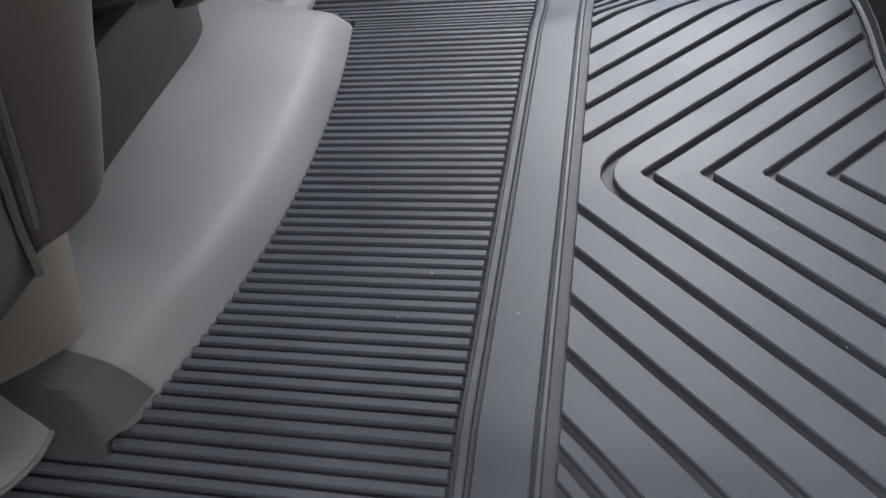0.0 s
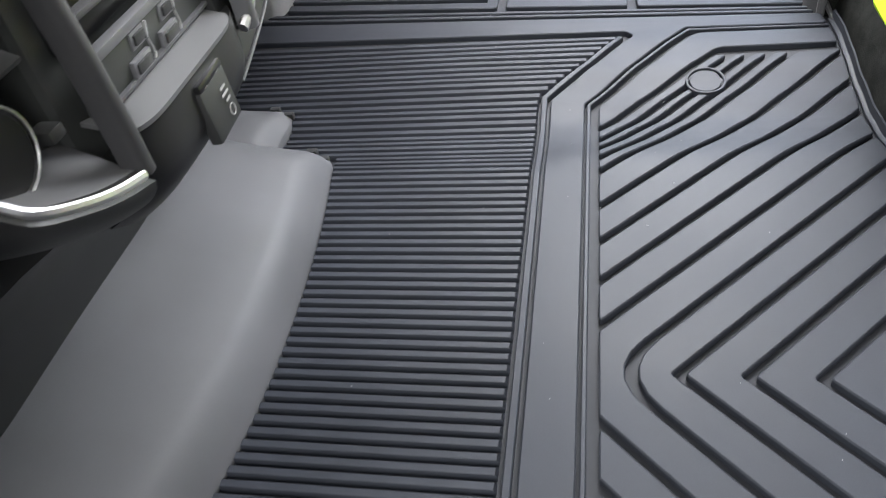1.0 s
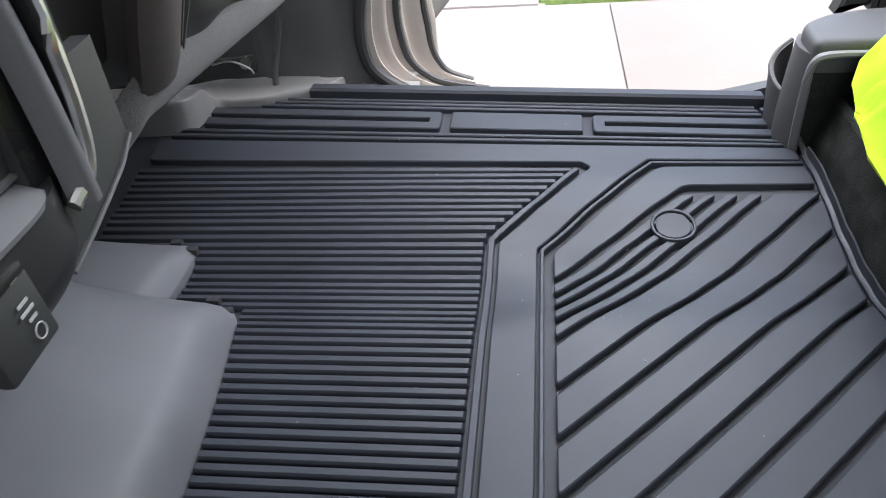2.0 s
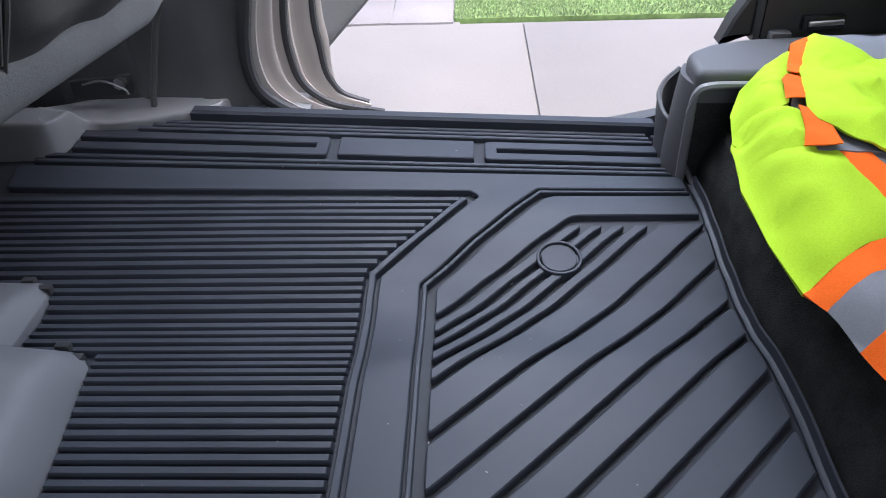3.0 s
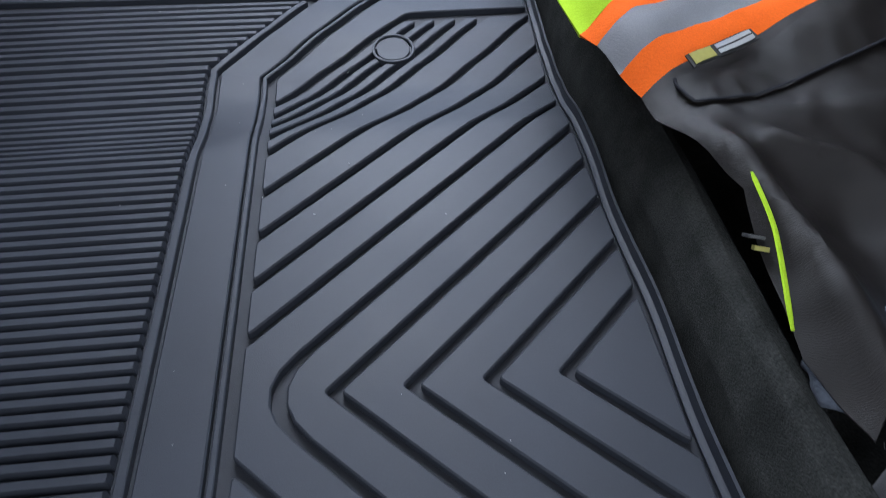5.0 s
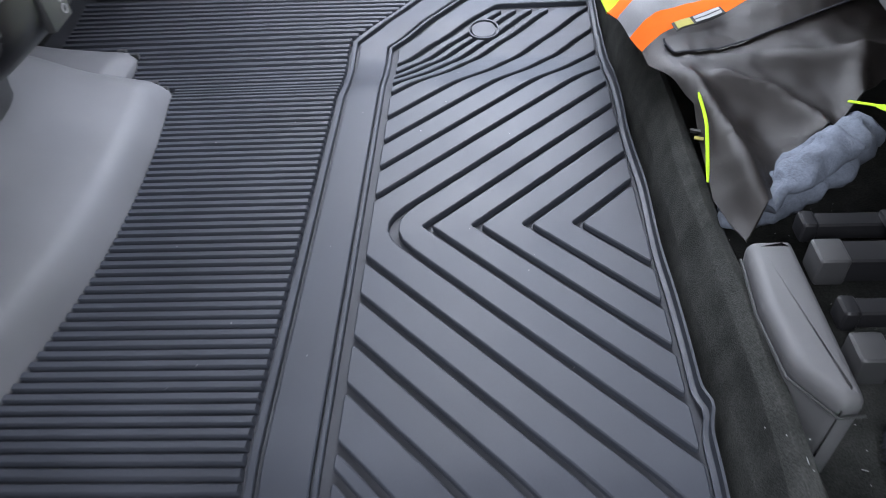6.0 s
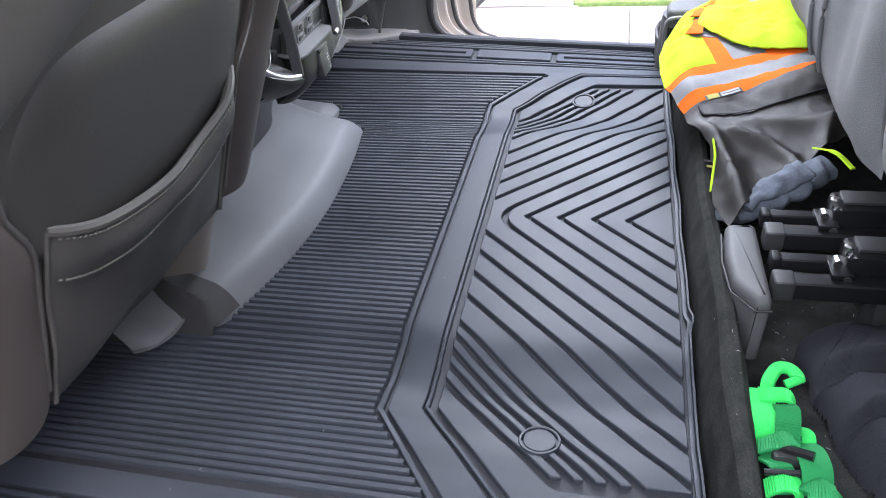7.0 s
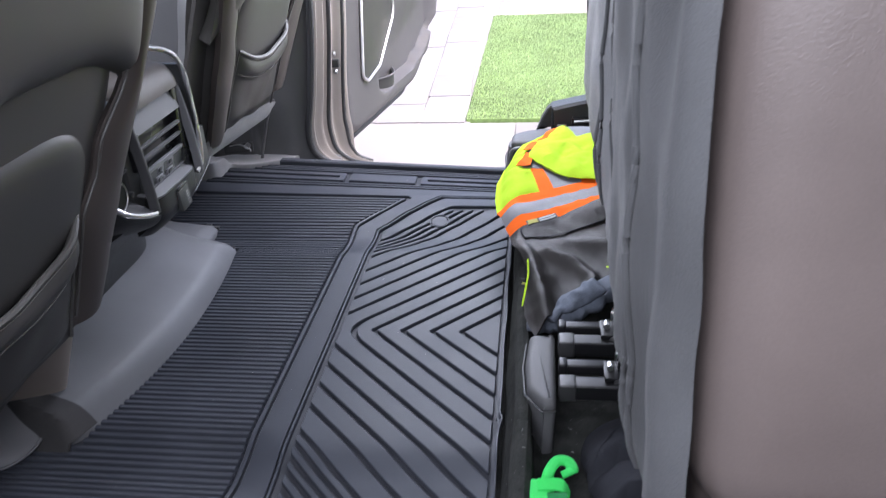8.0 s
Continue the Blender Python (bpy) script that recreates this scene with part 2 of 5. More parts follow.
def fillet(poly, radius, seg=4):
    """Round the polygon's corners; radius is one number or one for each corner."""
    rs = radius if isinstance(radius, (list, tuple)) else [radius] * len(poly)
    out = []
    n = len(poly)
    for i in range(n):
        p0, p1, p2 = Vector(poly[i - 1]), Vector(poly[i]), Vector(poly[(i + 1) % n])
        a, b = (p0 - p1), (p2 - p1)
        la, lb = a.length, b.length
        if rs[i] <= 0 or la < 1e-6 or lb < 1e-6:
            out.append(tuple(p1))
            continue
        ang = a.angle(b)
        t = min(rs[i] / max(math.tan(ang / 2), 1e-3), la * 0.45, lb * 0.45)
        s, e = p1 + a / la * t, p1 + b / lb * t
        for k in range(seg + 1):
            u = k / seg
            out.append(tuple(s * (1 - u) ** 2 + p1 * 2 * u * (1 - u) + e * u * u))
    return out


def clip(poly, nx, ny, c):
    """The part of a convex polygon with nx*x + ny*y <= c."""
    out = []
    for a, b in zip(poly, poly[1:] + poly[:1]):
        da, db = nx * a[0] + ny * a[1] - c, nx * b[0] + ny * b[1] - c
        if da <= 0:
            out.append(a)
        if da * db < 0:
            t = da / (da - db)
            out.append((a[0] + (b[0] - a[0]) * t, a[1] + (b[1] - a[1]) * t))
    return out


def prism(poly, z0, z1, bevel=0.001, cuts=(), warp=None, convex=False):
    """An upright plate of the plan polygon with a chamfered upper edge, cut across at the given y so that warp(x, y) can bend it."""
    if area2(poly) < 0:
        poly = poly[::-1]
    bm = bmesh.new()
    low = [bm.verts.new((x, y, z0)) for x, y in poly]
    mid = [bm.verts.new((x, y, z1 - bevel)) for x, y in poly]
    top = [bm.verts.new((x, y, z1)) for x, y in inset(poly, bevel)]
    n = len(poly)
    for a, b in ((low, mid), (mid, top)):
        for k in range(n):
            bm.faces.new((a[k], a[(k + 1) % n], b[(k + 1) % n], b[k]))
    cap = bm.faces.new(top)
    ys = [p[1] for p in poly]
    if cuts:
        bm.normal_update()
        if not convex:
            bmesh.ops.triangulate(bm, faces=[cap])
        for y in cuts:
            if min(ys) + 1e-4 < y < max(ys) - 1e-4:
                bmesh.ops.bisect_plane(bm, geom=list(bm.verts) + list(bm.edges) + list(bm.faces), plane_co=(0, y, 0), plane_no=(0, 1, 0))
    if warp:
        for v in bm.verts:
            v.co.z += warp(v.co.x, v.co.y)
    return bm


def pillow(poly, z0, z1, r, rings=5):
    """An upright plate of the plan polygon with a rounded upper edge."""
    if area2(poly) < 0:
        poly = poly[::-1]
    bm = bmesh.new()
    loops = [[bm.verts.new((x, y, z0)) for x, y in poly]]
    for k in range(rings + 1):
        a = 0.5 * math.pi * k / rings
        loops.append([bm.verts.new((x, y, z1 - r + r * math.sin(a))) for x, y in inset(poly, r * (1 - math.cos(a)))])
    n = len(poly)
    for a, b in zip(loops, loops[1:]):
        for k in range(n):
            bm.faces.new((a[k], a[(k + 1) % n], b[(k + 1) % n], b[k]))
    bm.faces.new(loops[-1])
    bm.faces.new(loops[0][::-1])
    return bm


def band(path, w):
    """The plan polygon of a strip of width w along a path."""
    left, right = [], []
    for i, p in enumerate(path):
        a, b = Vector(path[max(i - 1, 0)]), Vector(path[min(i + 1, len(path) - 1)])
        p = Vector(p)
        d1 = (p - a).normalized() if i else (b - p).normalized()
        d2 = (b - p).normalized() if i < len(path) - 1 else d1
        na, nb = Vector((-d1.y, d1.x)), Vector((-d2.y, d2.x))
        mid = na + nb
        k = w / 2 / max(mid.dot(na), 0.3)
        left.append(tuple(p + mid * k))
        right.append(tuple(p - mid * k))
    return left + right[::-1]


def lerp_table(table, v):
    if v <= table[0][0]:
        return table[0][1]
    for (a, fa), (b, fb) in zip(table, table[1:]):
        if v <= b:
            t = (v - a) / (b - a)
            t = t * t * (3 - 2 * t)
            return fa + (fb - fa) * t
    return table[-1][1]


def step(a, b, v):
    t = min(max((v - a) / (b - a), 0), 1)
    return t * t * (3 - 2 * t)

# ---- ground and distance ----
GROUND = -0.47
ground = tagged(part("ground", sheet(lambda u, v: Vector((-300 + 600 * u, -300 + 600 * v, GROUND - 0.03)), 4, 4), GRAVEL), "pale gravel ground reaching to the horizon", "ground", kind="structure")
driveway = tagged(thing("driveway", "pale sunlit concrete driveway with a straight joint", "driveway", kind="structure"), kind="structure")
for x0, x1, y0, y1 in ((-3.2, 0.2178, -3.6, 2.42), (0.2222, 3.8, -3.6, 2.42), (-3.2, -0.62, 2.43, 6.0)):
    part("slab", box(x0, x1, y0, y1, GROUND - 0.1, GROUND, 0.006, 2), CONCRETE, driveway)
part("joint_fill", box(-3.18, 3.78, -3.58, 2.44, GROUND - 0.1, GROUND - 0.007), CONCRETE, driveway)
paving = thing("pavement", "tan concrete pavers laid as a narrow edging strip", "pavement", kind="structure")
paver_block = box(-0.111, 0.111, -0.209, 0.209, -0.06, 0, 0.003, 2)
paver_mesh = part("paver", paver_block, PAVER, paving)
paver_mesh.location = (-0.135, 2.64, GROUND + 0.004)
for i in range(3):
    for j in range(8):
        if i + j:
            ob = new("paver", paver_mesh.data)
            ob.parent = paving
            y = 2.64 + 0.420 * j - 0.14 * (i % 2) * (j > 0)
            ob.location = (-0.135 - 0.224 * i - 0.035 * (y - 2.64), y, GROUND + 0.004 + 0.002 * ((i * 3 + j * 5) % 3))
            ob.rotation_euler = (0, 0, radians(2))
part("sand_bed", box(-0.72, 0.0, 2.42, 5.9, GROUND - 0.06, GROUND - 0.004), PAVER, paving)
tagged(part("lawn", box(-0.02, 3.6, 2.45, 4.95, GROUND - 0.06, GROUND + 0.01, 0.01, 2), SOIL), "short green turf bed", "lawn", kind="structure")


def blades(name, x0, x1, y0, y1, z, count, tall):
    rng = np.random.default_rng(7)
    xy = rng.random((count, 2)) * (x1 - x0, y1 - y0) + (x0, y0)
    ang, hgt, lean = rng.random(count) * 6.283, tall * (0.6 + 0.7 * rng.random(count)), (rng.random((count, 2)) - 0.5) * tall * 1.2
    w = 0.0022
    side = np.stack([np.cos(ang) * w, np.sin(ang) * w], 1)
    verts = np.zeros((count, 3, 3))
    verts[:, 0, :2], verts[:, 1, :2], verts[:, 2, :2] = xy - side, xy + side, xy + lean
    verts[:, :2, 2], verts[:, 2, 2] = z, z + hgt
    me = bpy.data.meshes.new(name)
    me.from_pydata(verts.reshape(-1, 3).tolist(), [], np.arange(count * 3).reshape(-1, 3).tolist())
    me.materials.append(GRASS)
    return new(name, me)


tagged(blades("grass", -0.02, 1.7, 2.45, 4.95, GROUND + 0.008, 120000, 0.013), "short bright green turf blades", "grass", kind="stuff")

# ---- cab shell ----
floor = tagged(part("floor", box(-1.5, 0.66, -0.66, 0.66, -0.09, -0.028, 0.004), CARPET), "black carpeted cab floor", "floor", kind="structure")
ceiling = tagged(part("ceiling", box(-1.3, 0.98, -0.72, 0.72, 1.16, 1.2, 0.01), HEADLINER), "pale cloth cab headliner", "ceiling", kind="structure")
wall_front = tagged(part("wall_front", box(-1.6, -1.52, -0.74, 0.74, -0.3, 0.62, 0.01), BLACK), "dark dashboard and firewall", "wall", kind="structure")
wall_rear = tagged(part("wall_rear", box(0.86, 0.92, -0.74, 0.74, -0.3, 1.16, 0.01), FELT), "dark grey rear cab wall", "wall", kind="structure")
for name, x0, x1, y, z0, z1 in (
    ("front_door_shut", -1.5, -0.47, 0.70, -0.3, 0.55),
    ("front_door_shut_near", -1.5, -0.47, -0.74, -0.3, 0.55),
    ("quarter_panel", 0.56, 0.92, 0.70, -0.3, 1.16),
    ("quarter_panel_near", 0.62, 0.92, -0.74, -0.3, 1.16),
):
    tagged(part("wall_" + name, box(x0, x1, y, y + 0.05, z0, z1, 0.008), GREY_TRIM), "dark grey cab side trim", "wall", kind="structure")
tagged(part("pillar", box(-0.49, -0.31, -0.75, -0.70, 0.0, 1.16, 0.012), BLACK), "black textured door pillar trim", "pillar", kind="structure")


def pillar_face(u, v):
    """Padded vinyl cover of the far pillar, its rear edge rolled round to the seal."""
    z = 0.006 + 1.15 * v
    x = -0.50 + 0.265 * u + 0.05 * step(0.03, 0.4, v) * u + 0.012 * (1 - v) ** 8 * u
    tuck = 0.006 * math.exp(-((u - 0.52 + 0.05 * math.sin(9 * z)) / 0.02) ** 2)
    return Vector((x, 0.690 + 0.045 * max(u - 0.72, 0) ** 2 / 0.08 - tuck + 0.012 * (1 - u), z))


far_pillar = tagged(part("pillar", sheet(pillar_face, 60, 40, 0.012), VINYL, angle=70), "black grained vinyl door pillar trim", "pillar", kind="structure")

part("belt_cord", tube(smooth_path([(-0.352, 0.676, 0.022), (-0.347, 0.674, 0.05), (-0.340, 0.676, 0.075), (-0.331, 0.676, 0.105), (-0.322, 0.677, 0.135), (-0.300, 0.676, 0.18)], 6), 0.004, 8), VINYL, far_pillar)

# unseen wall added behind the camera, kept dark so it bounces little light
tagged(part("wall_near_added", box(-3.2, 3.2, -1.62, -1.50, GROUND, 2.6, 0.01), TUNNEL), "plain grey wall added out of view behind the camera", "wall", kind="structure")

# sills
for s in (1, -1):
    rocker = part("sill", sheet(lambda u, v: Vector((-0.52 + 1.2 * u, s * (0.675 + 0.20 * v), lerp_table([(0, 0.004), (0.25, -0.006), (0.45, -0.03), (0.75, -0.05), (1, -0.2)], v) - 0.03 * u + 0.05 * step(0.55, 0.75, u) * (1 - v) * (s > 0))), 40, 16, 0.01), GREY_TRIM)
    tagged(rocker, "dark grey plastic door sill cover", "sill", kind="structure")
    tagged(part("rocker_panel", box(-1.5, 0.95, s * 0.83 - 0.03, s * 0.83 + 0.03, -0.34, -0.09, 0.02, 3), PAINT), "beige grey painted rocker panel", "sill", kind="structure")

# rear carpet riser and storage floor
RISER = [(0.0, 0.278, -0.02), (0.12, 0.282, 0.02), (0.3, 0.292, 0.052), (0.42, 0.300, 0.059), (0.55, 0.309, 0.056), (0.62, 0.314, 0.045), (0.8, 0.318, 0.01), (0.86, 0.33, 0.0), (1.0, 0.86, 0.0)]


def riser(u, v):
    y = -0.66 + 1.28 * u
    x = lerp_table([(a, b) for a, b, _ in RISER], v)
    z = lerp_table([(a, c) for a, _, c in RISER], v)
    wob = 0.004 * noise.noise(Vector((y * 9, v * 4, 1.3)))
    return Vector((x + wob, y, z + wob * 0.8))


tagged(part("carpet_riser", sheet(riser, 120, 44), CARPET, angle=80), "black carpet over the rear bin edge and floor", "carpet", kind="structure")
tagged(part("storage_wall", box(0.84, 0.86, -0.66, 0.66, -0.02, 1.1), CARPET), "black carpeted rear wall", "wall", kind="structure")

# ---- rubber floor mat ----
PROFILE = [(0, 0), (0.238, 0), (0.30, -0.010), (0.325, -0.0125), (0.365, -0.007), (0.42, 0.002), (0.47, 0.006), (0.56, 0.008), (0.70, 0.011)]


def mat_z(x, y):
    a = abs(y)
    shift = 0.02 * step(-0.055, -0.012, x)
    return lerp_table(PROFILE, a - shift) - 0.05 * x * step(0.44, 0.60, a)


YCUTS = [s * (0.22 + 0.012 * k) for k in range(42) for s in (1, -1)]
mat = thing("floor_mat", "black ribbed rubber floor mat with chevron grooves", "floor mat")
DEEP = -0.0065


def base_sheet(u, v):
    x, y = -0.50 + 0.772 * u, -0.675 + 1.35 * v
    return Vector((x, y, mat_z(x, y) + DEEP))


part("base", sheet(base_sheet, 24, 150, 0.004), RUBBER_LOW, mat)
GROOVES = [0.322, 0.299, 0.279, 0.257, 0.234, 0.182, 0.134, 0.086, 0.038, -0.012, -0.060, -0.107, -0.155, -0.202]
HALF_W, EDGE_R, TOP_Y = 0.0048, 0.263, 0.450


def plate(poly, name="panel", top=0.0, bevel=0.0011, convex=False):
    return part(name, prism(poly, DEEP - 0.001, top, bevel, YCUTS, mat_z, convex), RUBBER, mat)


def mirrored(poly):
    return [(x, -y) for x, y in poly][::-1]


for hi, lo in zip(GROOVES, GROOVES[1:] + [-0.40]):
    shape = [(0.005, 0.0), (EDGE_R, 0.0), (EDGE_R, TOP_Y), (0.005, TOP_Y)]
    shape = clip(shape, -1, 1, hi - HALF_W)
    shape = clip(shape, 1, -1, -(lo + HALF_W))
    if lo > -0.3 and len(shape) < 3:
        continue
    low = [p for p in shape if abs(p[1]) < 1e-6]
    if len(low) >= 2:
        k = max(range(len(shape)), key=lambda i: (abs(shape[i][1]) < 1e-6, shape[i][0]))
        ring = shape[k:] + shape[:k]
        if abs(ring[1][1]) < 1e-6:
            ring = ring[1:] + ring[:1]
        whole = ring + [(x, -y) for x, y in ring[::-1] if abs(y) > 1e-6]
        radii = [0.003] * len(whole)
        for i, p in enumerate(whole):
            if abs(p[1]) < 0.035 and p[0] < 0.03:
                radii[i] = 0.044 if abs(p[1]) < 1e-6 else 0.02
        plate(fillet(whole, radii, 5))
    else:
        for poly in (shape, mirrored(shape)):
            plate(fillet(poly, 0.0025, 3), convex=True)
corner = [(0.005, 0.334), (0.137, 0.466), (EDGE_R, 0.466), (EDGE_R, 0.503), (0.117, 0.503), (0.005, 0.368)]
border = [(-0.047, 0.0), (-0.010, 0.0), (-0.010, 0.374), (0.107, 0.519), (0.264, 0.519), (0.264, 0.549), (-0.46, 0.549), (-0.46, 0.513), (0.036, 0.513), (0.046, 0.502), (-0.047, 0.381)]
ring = border[1:] + border[:1]
plate(fillet(ring + [(x, -y) for x, y in ring[::-1] if abs(y) > 1e-6], 0.006, 4), "border")
for path, w in (([(-0.054, 0.384), (0.031, 0.499)], 0.006), ([(-0.0055, 0.3715), (0.1095, 0.5115), (0.264, 0.5115)], 0.004)):
    plate(band([(x, -y) for x, y in path[::-1]] + path, w), "ridge", 0.0005, 0.0008)
for s in (1, -1):
    plate(fillet([(x, y * s) for x, y in corner], [0.002, 0.02, 0.002, 0.002, 0.02, 0.012], 5))
    # sill rows
    def start(y):
        return lerp_table([(0.54, -0.455), (0.60, -0.42), (0.645, -0.34), (0.66, -0.285)], y)

    def end(y):
        return 0.268 - (y - 0.56) * 0.25
    for y in (0.5585, 0.5685, 0.632, 0.641, 0.6495):
        plate([(start(y), (y - 0.003) * s), (end(y), (y - 0.003) * s), (end(y), (y + 0.003) * s), (start(y), (y + 0.003) * s)], "ridge", 0, 0.001)
    plate(fillet([(-0.114, 0.5815 * s), (0.041, 0.5815 * s), (0.041, 0.6215 * s), (-0.114, 0.6215 * s)], 0.002, 2), "badge_bar", 0.0005)
    for x0, x1 in ((-0.415, -0.126), (0.255, 0.053)):
        i = -0.014 if x1 < 0 else 0.014
        loop = [(x0, 0.581), (x1, 0.581), (x1, 0.622), (x0, 0.622), (x0, 0.6065), (x1 + i, 0.6065), (x1 + i, 0.5965), (x0, 0.5965)]
        plate(fillet([(x, y * s) for x, y in loop], [0.0, 0.006, 0.006, 0, 0, 0.001, 0.001, 0], 3), "slot_bar")
    plate([(-0.30, 0.654 * s), (0.258, 0.654 * s), (0.258, 0.672 * s), (-0.30, 0.672 * s)], "lip", 0.011, 0.003)
    plate(band([(0.252, 0.645 * s), (0.272, 0.565 * s)], 0.004), "ridge", 0.002, 0.001)
    badge = part("badge", prism([(0.119 + 0.0165 * math.cos(a), s * 0.404 + 0.0165 * math.sin(a)) for a in (2 * math.pi * k / 40 for k in range(40))], DEEP, 0.0012, 0.0006, YCUTS, mat_z), RUBBER, mat, "round raised blank disc")
    ring_bm = bmesh.new()
    turns = [[ring_bm.verts.new((0.119 + r * math.cos(a), s * 0.404 + r * math.sin(a), z + mat_z(0.119 + r * math.cos(a), s * 0.404 + r * math.sin(a)))) for r, z in ((0.0212, DEEP), (0.0212, 0.0014), (0.0206, 0.0020), (0.0188, 0.0020), (0.0182, 0.0014), (0.0182, DEEP))] for a in (2 * math.pi * k / 48 for k in range(48))]
    for a, b in zip(turns, turns[1:] + turns[:1]):
        for k in range(5):
            ring_bm.faces.new((a[k], a[k + 1], b[k + 1], b[k]))
    part("rim", ring_bm, RUBBER, badge)


def edge_left(y):
    """Where the tunnel cover meets the ribs."""
    if y > 0.355:
        return -0.47
    if y > 0.281:
        return -0.349
    if y > -0.272:
        return -0.248 - (0.37 if y > 0 else 0.62) * y * y
    return -0.47


PITCH = 0.0108
RIB = [(-0.0038, DEEP), (-0.0034, -0.0012), (-0.0026, 0.0), (0.0026, 0.0), (0.0034, -0.0012), (0.0038, DEEP)]
for k in range(-46, 47):
    y = k * PITCH
    x0 = edge_left(y) + 0.0045
    x1 = -0.0605 + max(abs(y) - 0.386, 0) * 0.78
    bm = bmesh.new()
    rows = []
    n = 3
    for i in range(n + 1):
        x = x0 + (x1 - x0) * i / n
        rows.append([bm.verts.new((x - (0.0015 if i == n and z > -0.001 else 0), y + dy, z + mat_z(x, y + dy))) for dy, z in RIB])
    for a, b in zip(rows, rows[1:]):
        for j in range(5):
            bm.faces.new((a[j], a[j + 1], b[j + 1], b[j]))
    bm.faces.new(rows[0])
    bm.faces.new(rows[-1][::-1])
    part("rib", bm, RUBBER, mat)


# upturned rear edge, a little wavy
def lip_edge(u, v):
    y = -0.60 + 1.13 * u
    w = 0.0022 * noise.noise(Vector((y * 10, 0.3, 0))) + 0.004 * math.exp(-((y + 0.215) / 0.012) ** 2)
    x = 0.266 + 0.0065 * min(v * 3, 1) + w
    return Vector((x, y, mat_z(0.26, y) - 0.004 + 0.013 * max(v - 0.2, 0) / 0.8 + w))


part("rear_lip", sheet(lip_edge, 160, 6, 0.0022), RUBBER, mat)

# lint on the bin carpet
lint = bmesh.new()
rng = random.Random(11)
for _ in range(130):
    x, y, a = rng.uniform(0.285, 0.46), rng.uniform(-0.62, 0.02), rng.uniform(0, 6.28)
    z = lerp_table([(0.282, 0.03), (0.295, 0.058), (0.309, 0.062), (0.316, 0.03), (0.325, 0.003)], x)
    n = rng.choice((0.0006, 0.001, 0.001, 0.004))
    join(lint, tube([(x, y, z), (x + n * math.cos(a), y + n * math.sin(a), z + 0.0008)], 0.00028, 3))
for _ in range(45):
    x, y, a = rng.uniform(-0.24, 0.25), rng.uniform(-0.60, 0.60), rng.uniform(0, 6.28)
    z = mat_z(x, y) + 0.0004
    n = rng.choice((0.0006, 0.0008, 0.002))
    join(lint, tube([(x, y, z), (x + n * math.cos(a), y + n * math.sin(a), z + 0.0003)], 0.00030, 3))
tagged(part("lint", lint, WHITE_PRINT), "pale lint and dust specks on carpet and mat", "lint", kind="stuff")

# ---- tunnel cover ----


def rise(t, k=2.6):
    return 1 - (1 - min(max(t, 0), 1)) ** k


def shoulder(dx, dy, radius):
    """Distance inwards from two edges that meet in a rounded corner."""
    if dx < radius and dy < radius:
        return radius - math.hypot(radius - dx, radius - dy)
    return min(dx, dy)


def spaced(k, n):
    """Even steps, closer together at both ends."""
    t = k / n
    return t - math.sin(2 * math.pi * t) / (2 * math.pi) * 0.85


def moulded(y0, y1, edge, radius, height, slope, far=0.30, nu=110, nv=70, wide=0.014):
    """A moulded cover with a rolled edge and rounded corners, rising away from its edge."""
    bm = bmesh.new()
    rows = []
    for i in range(nu + 1):
        y = y0 + (y1 - y0) * spaced(i, nu)
        dy = max(min(y - y0, y1 - y), 0)
        back = radius - math.sqrt(max(radius ** 2 - max(radius - dy, 0) ** 2, 0))
        row = [bm.verts.new((edge(y) - back, y, -0.02))]
        for k in range(nv + 1):
            x = edge(y) - back - far * (k / nv) ** 1.8
            dx = edge(y) - x
            d = shoulder(dx, dy, radius)
            row.append(bm.verts.new((x, y, -0.004 + height * rise(d / wide, 2.4) * (0.35 + 0.65 * rise((y1 - y) / 0.06, 1.4)) + slope(dx) * rise((y - y0) / 0.020, 2) * rise((y1 - y) / 0.075, 1.5))))
        rows.append(row)
    for a, b in zip(rows, rows[1:]):
        for k in range(nv + 1):
            bm.faces.new((a[k], a[k + 1], b[k + 1], b[k]))
    for row in (rows[0], rows[-1]):
        low = [bm.verts.new((v.co.x, v.co.y, -0.021)) for v in row]
        for k in range(nv + 1):
            bm.faces.new((row[k], row[k + 1], low[k + 1], low[k]))
    return bm


tunnel = thing("tunnel_cover", "light grey moulded plastic tunnel cover between mat and console", "tunnel cover")


def cover_edge(y):
    return -0.245 - (0.37 if y > 0 else 0.62) * y * y


def cover_rise(d):
    return 0.042 * rise(d / 0.14, 1.6) + 0.22 * max(d - 0.06, 0) * step(0.06, 0.14, d)


cover_bm = moulded(-0.276, 0.283, cover_edge, 0.026, 0.027, cover_rise, wide=0.030)
bmesh.ops.bisect_plane(cover_bm, geom=list(cover_bm.verts) + list(cover_bm.edges) + list(cover_bm.faces), plane_co=(0, -0.284, 0), plane_no=Vector((0, -2.6, 1)).normalized(), clear_outer=True)
part("cover", cover_bm, TUNNEL, tunnel, angle=60)
part("toe", moulded(0.10, 0.374, lambda y: -0.346 - 0.05 * max(y - 0.33, 0), 0.018, 0.017, lambda d: 0.30 * max(d - 0.006, 0), 0.2, 60, 40, 0.022), TUNNEL, tunnel, angle=60)
for x, y in ((-0.300, 0.286), (-0.372, 0.374), (-0.283, 0.272), (-0.351, 0.362)):
    part("clip", box(x - 0.006, x + 0.006, y - 0.004, y + 0.003, -0.006, 0.002, 0.001), BLACK, tunnel, "small black retaining clip")


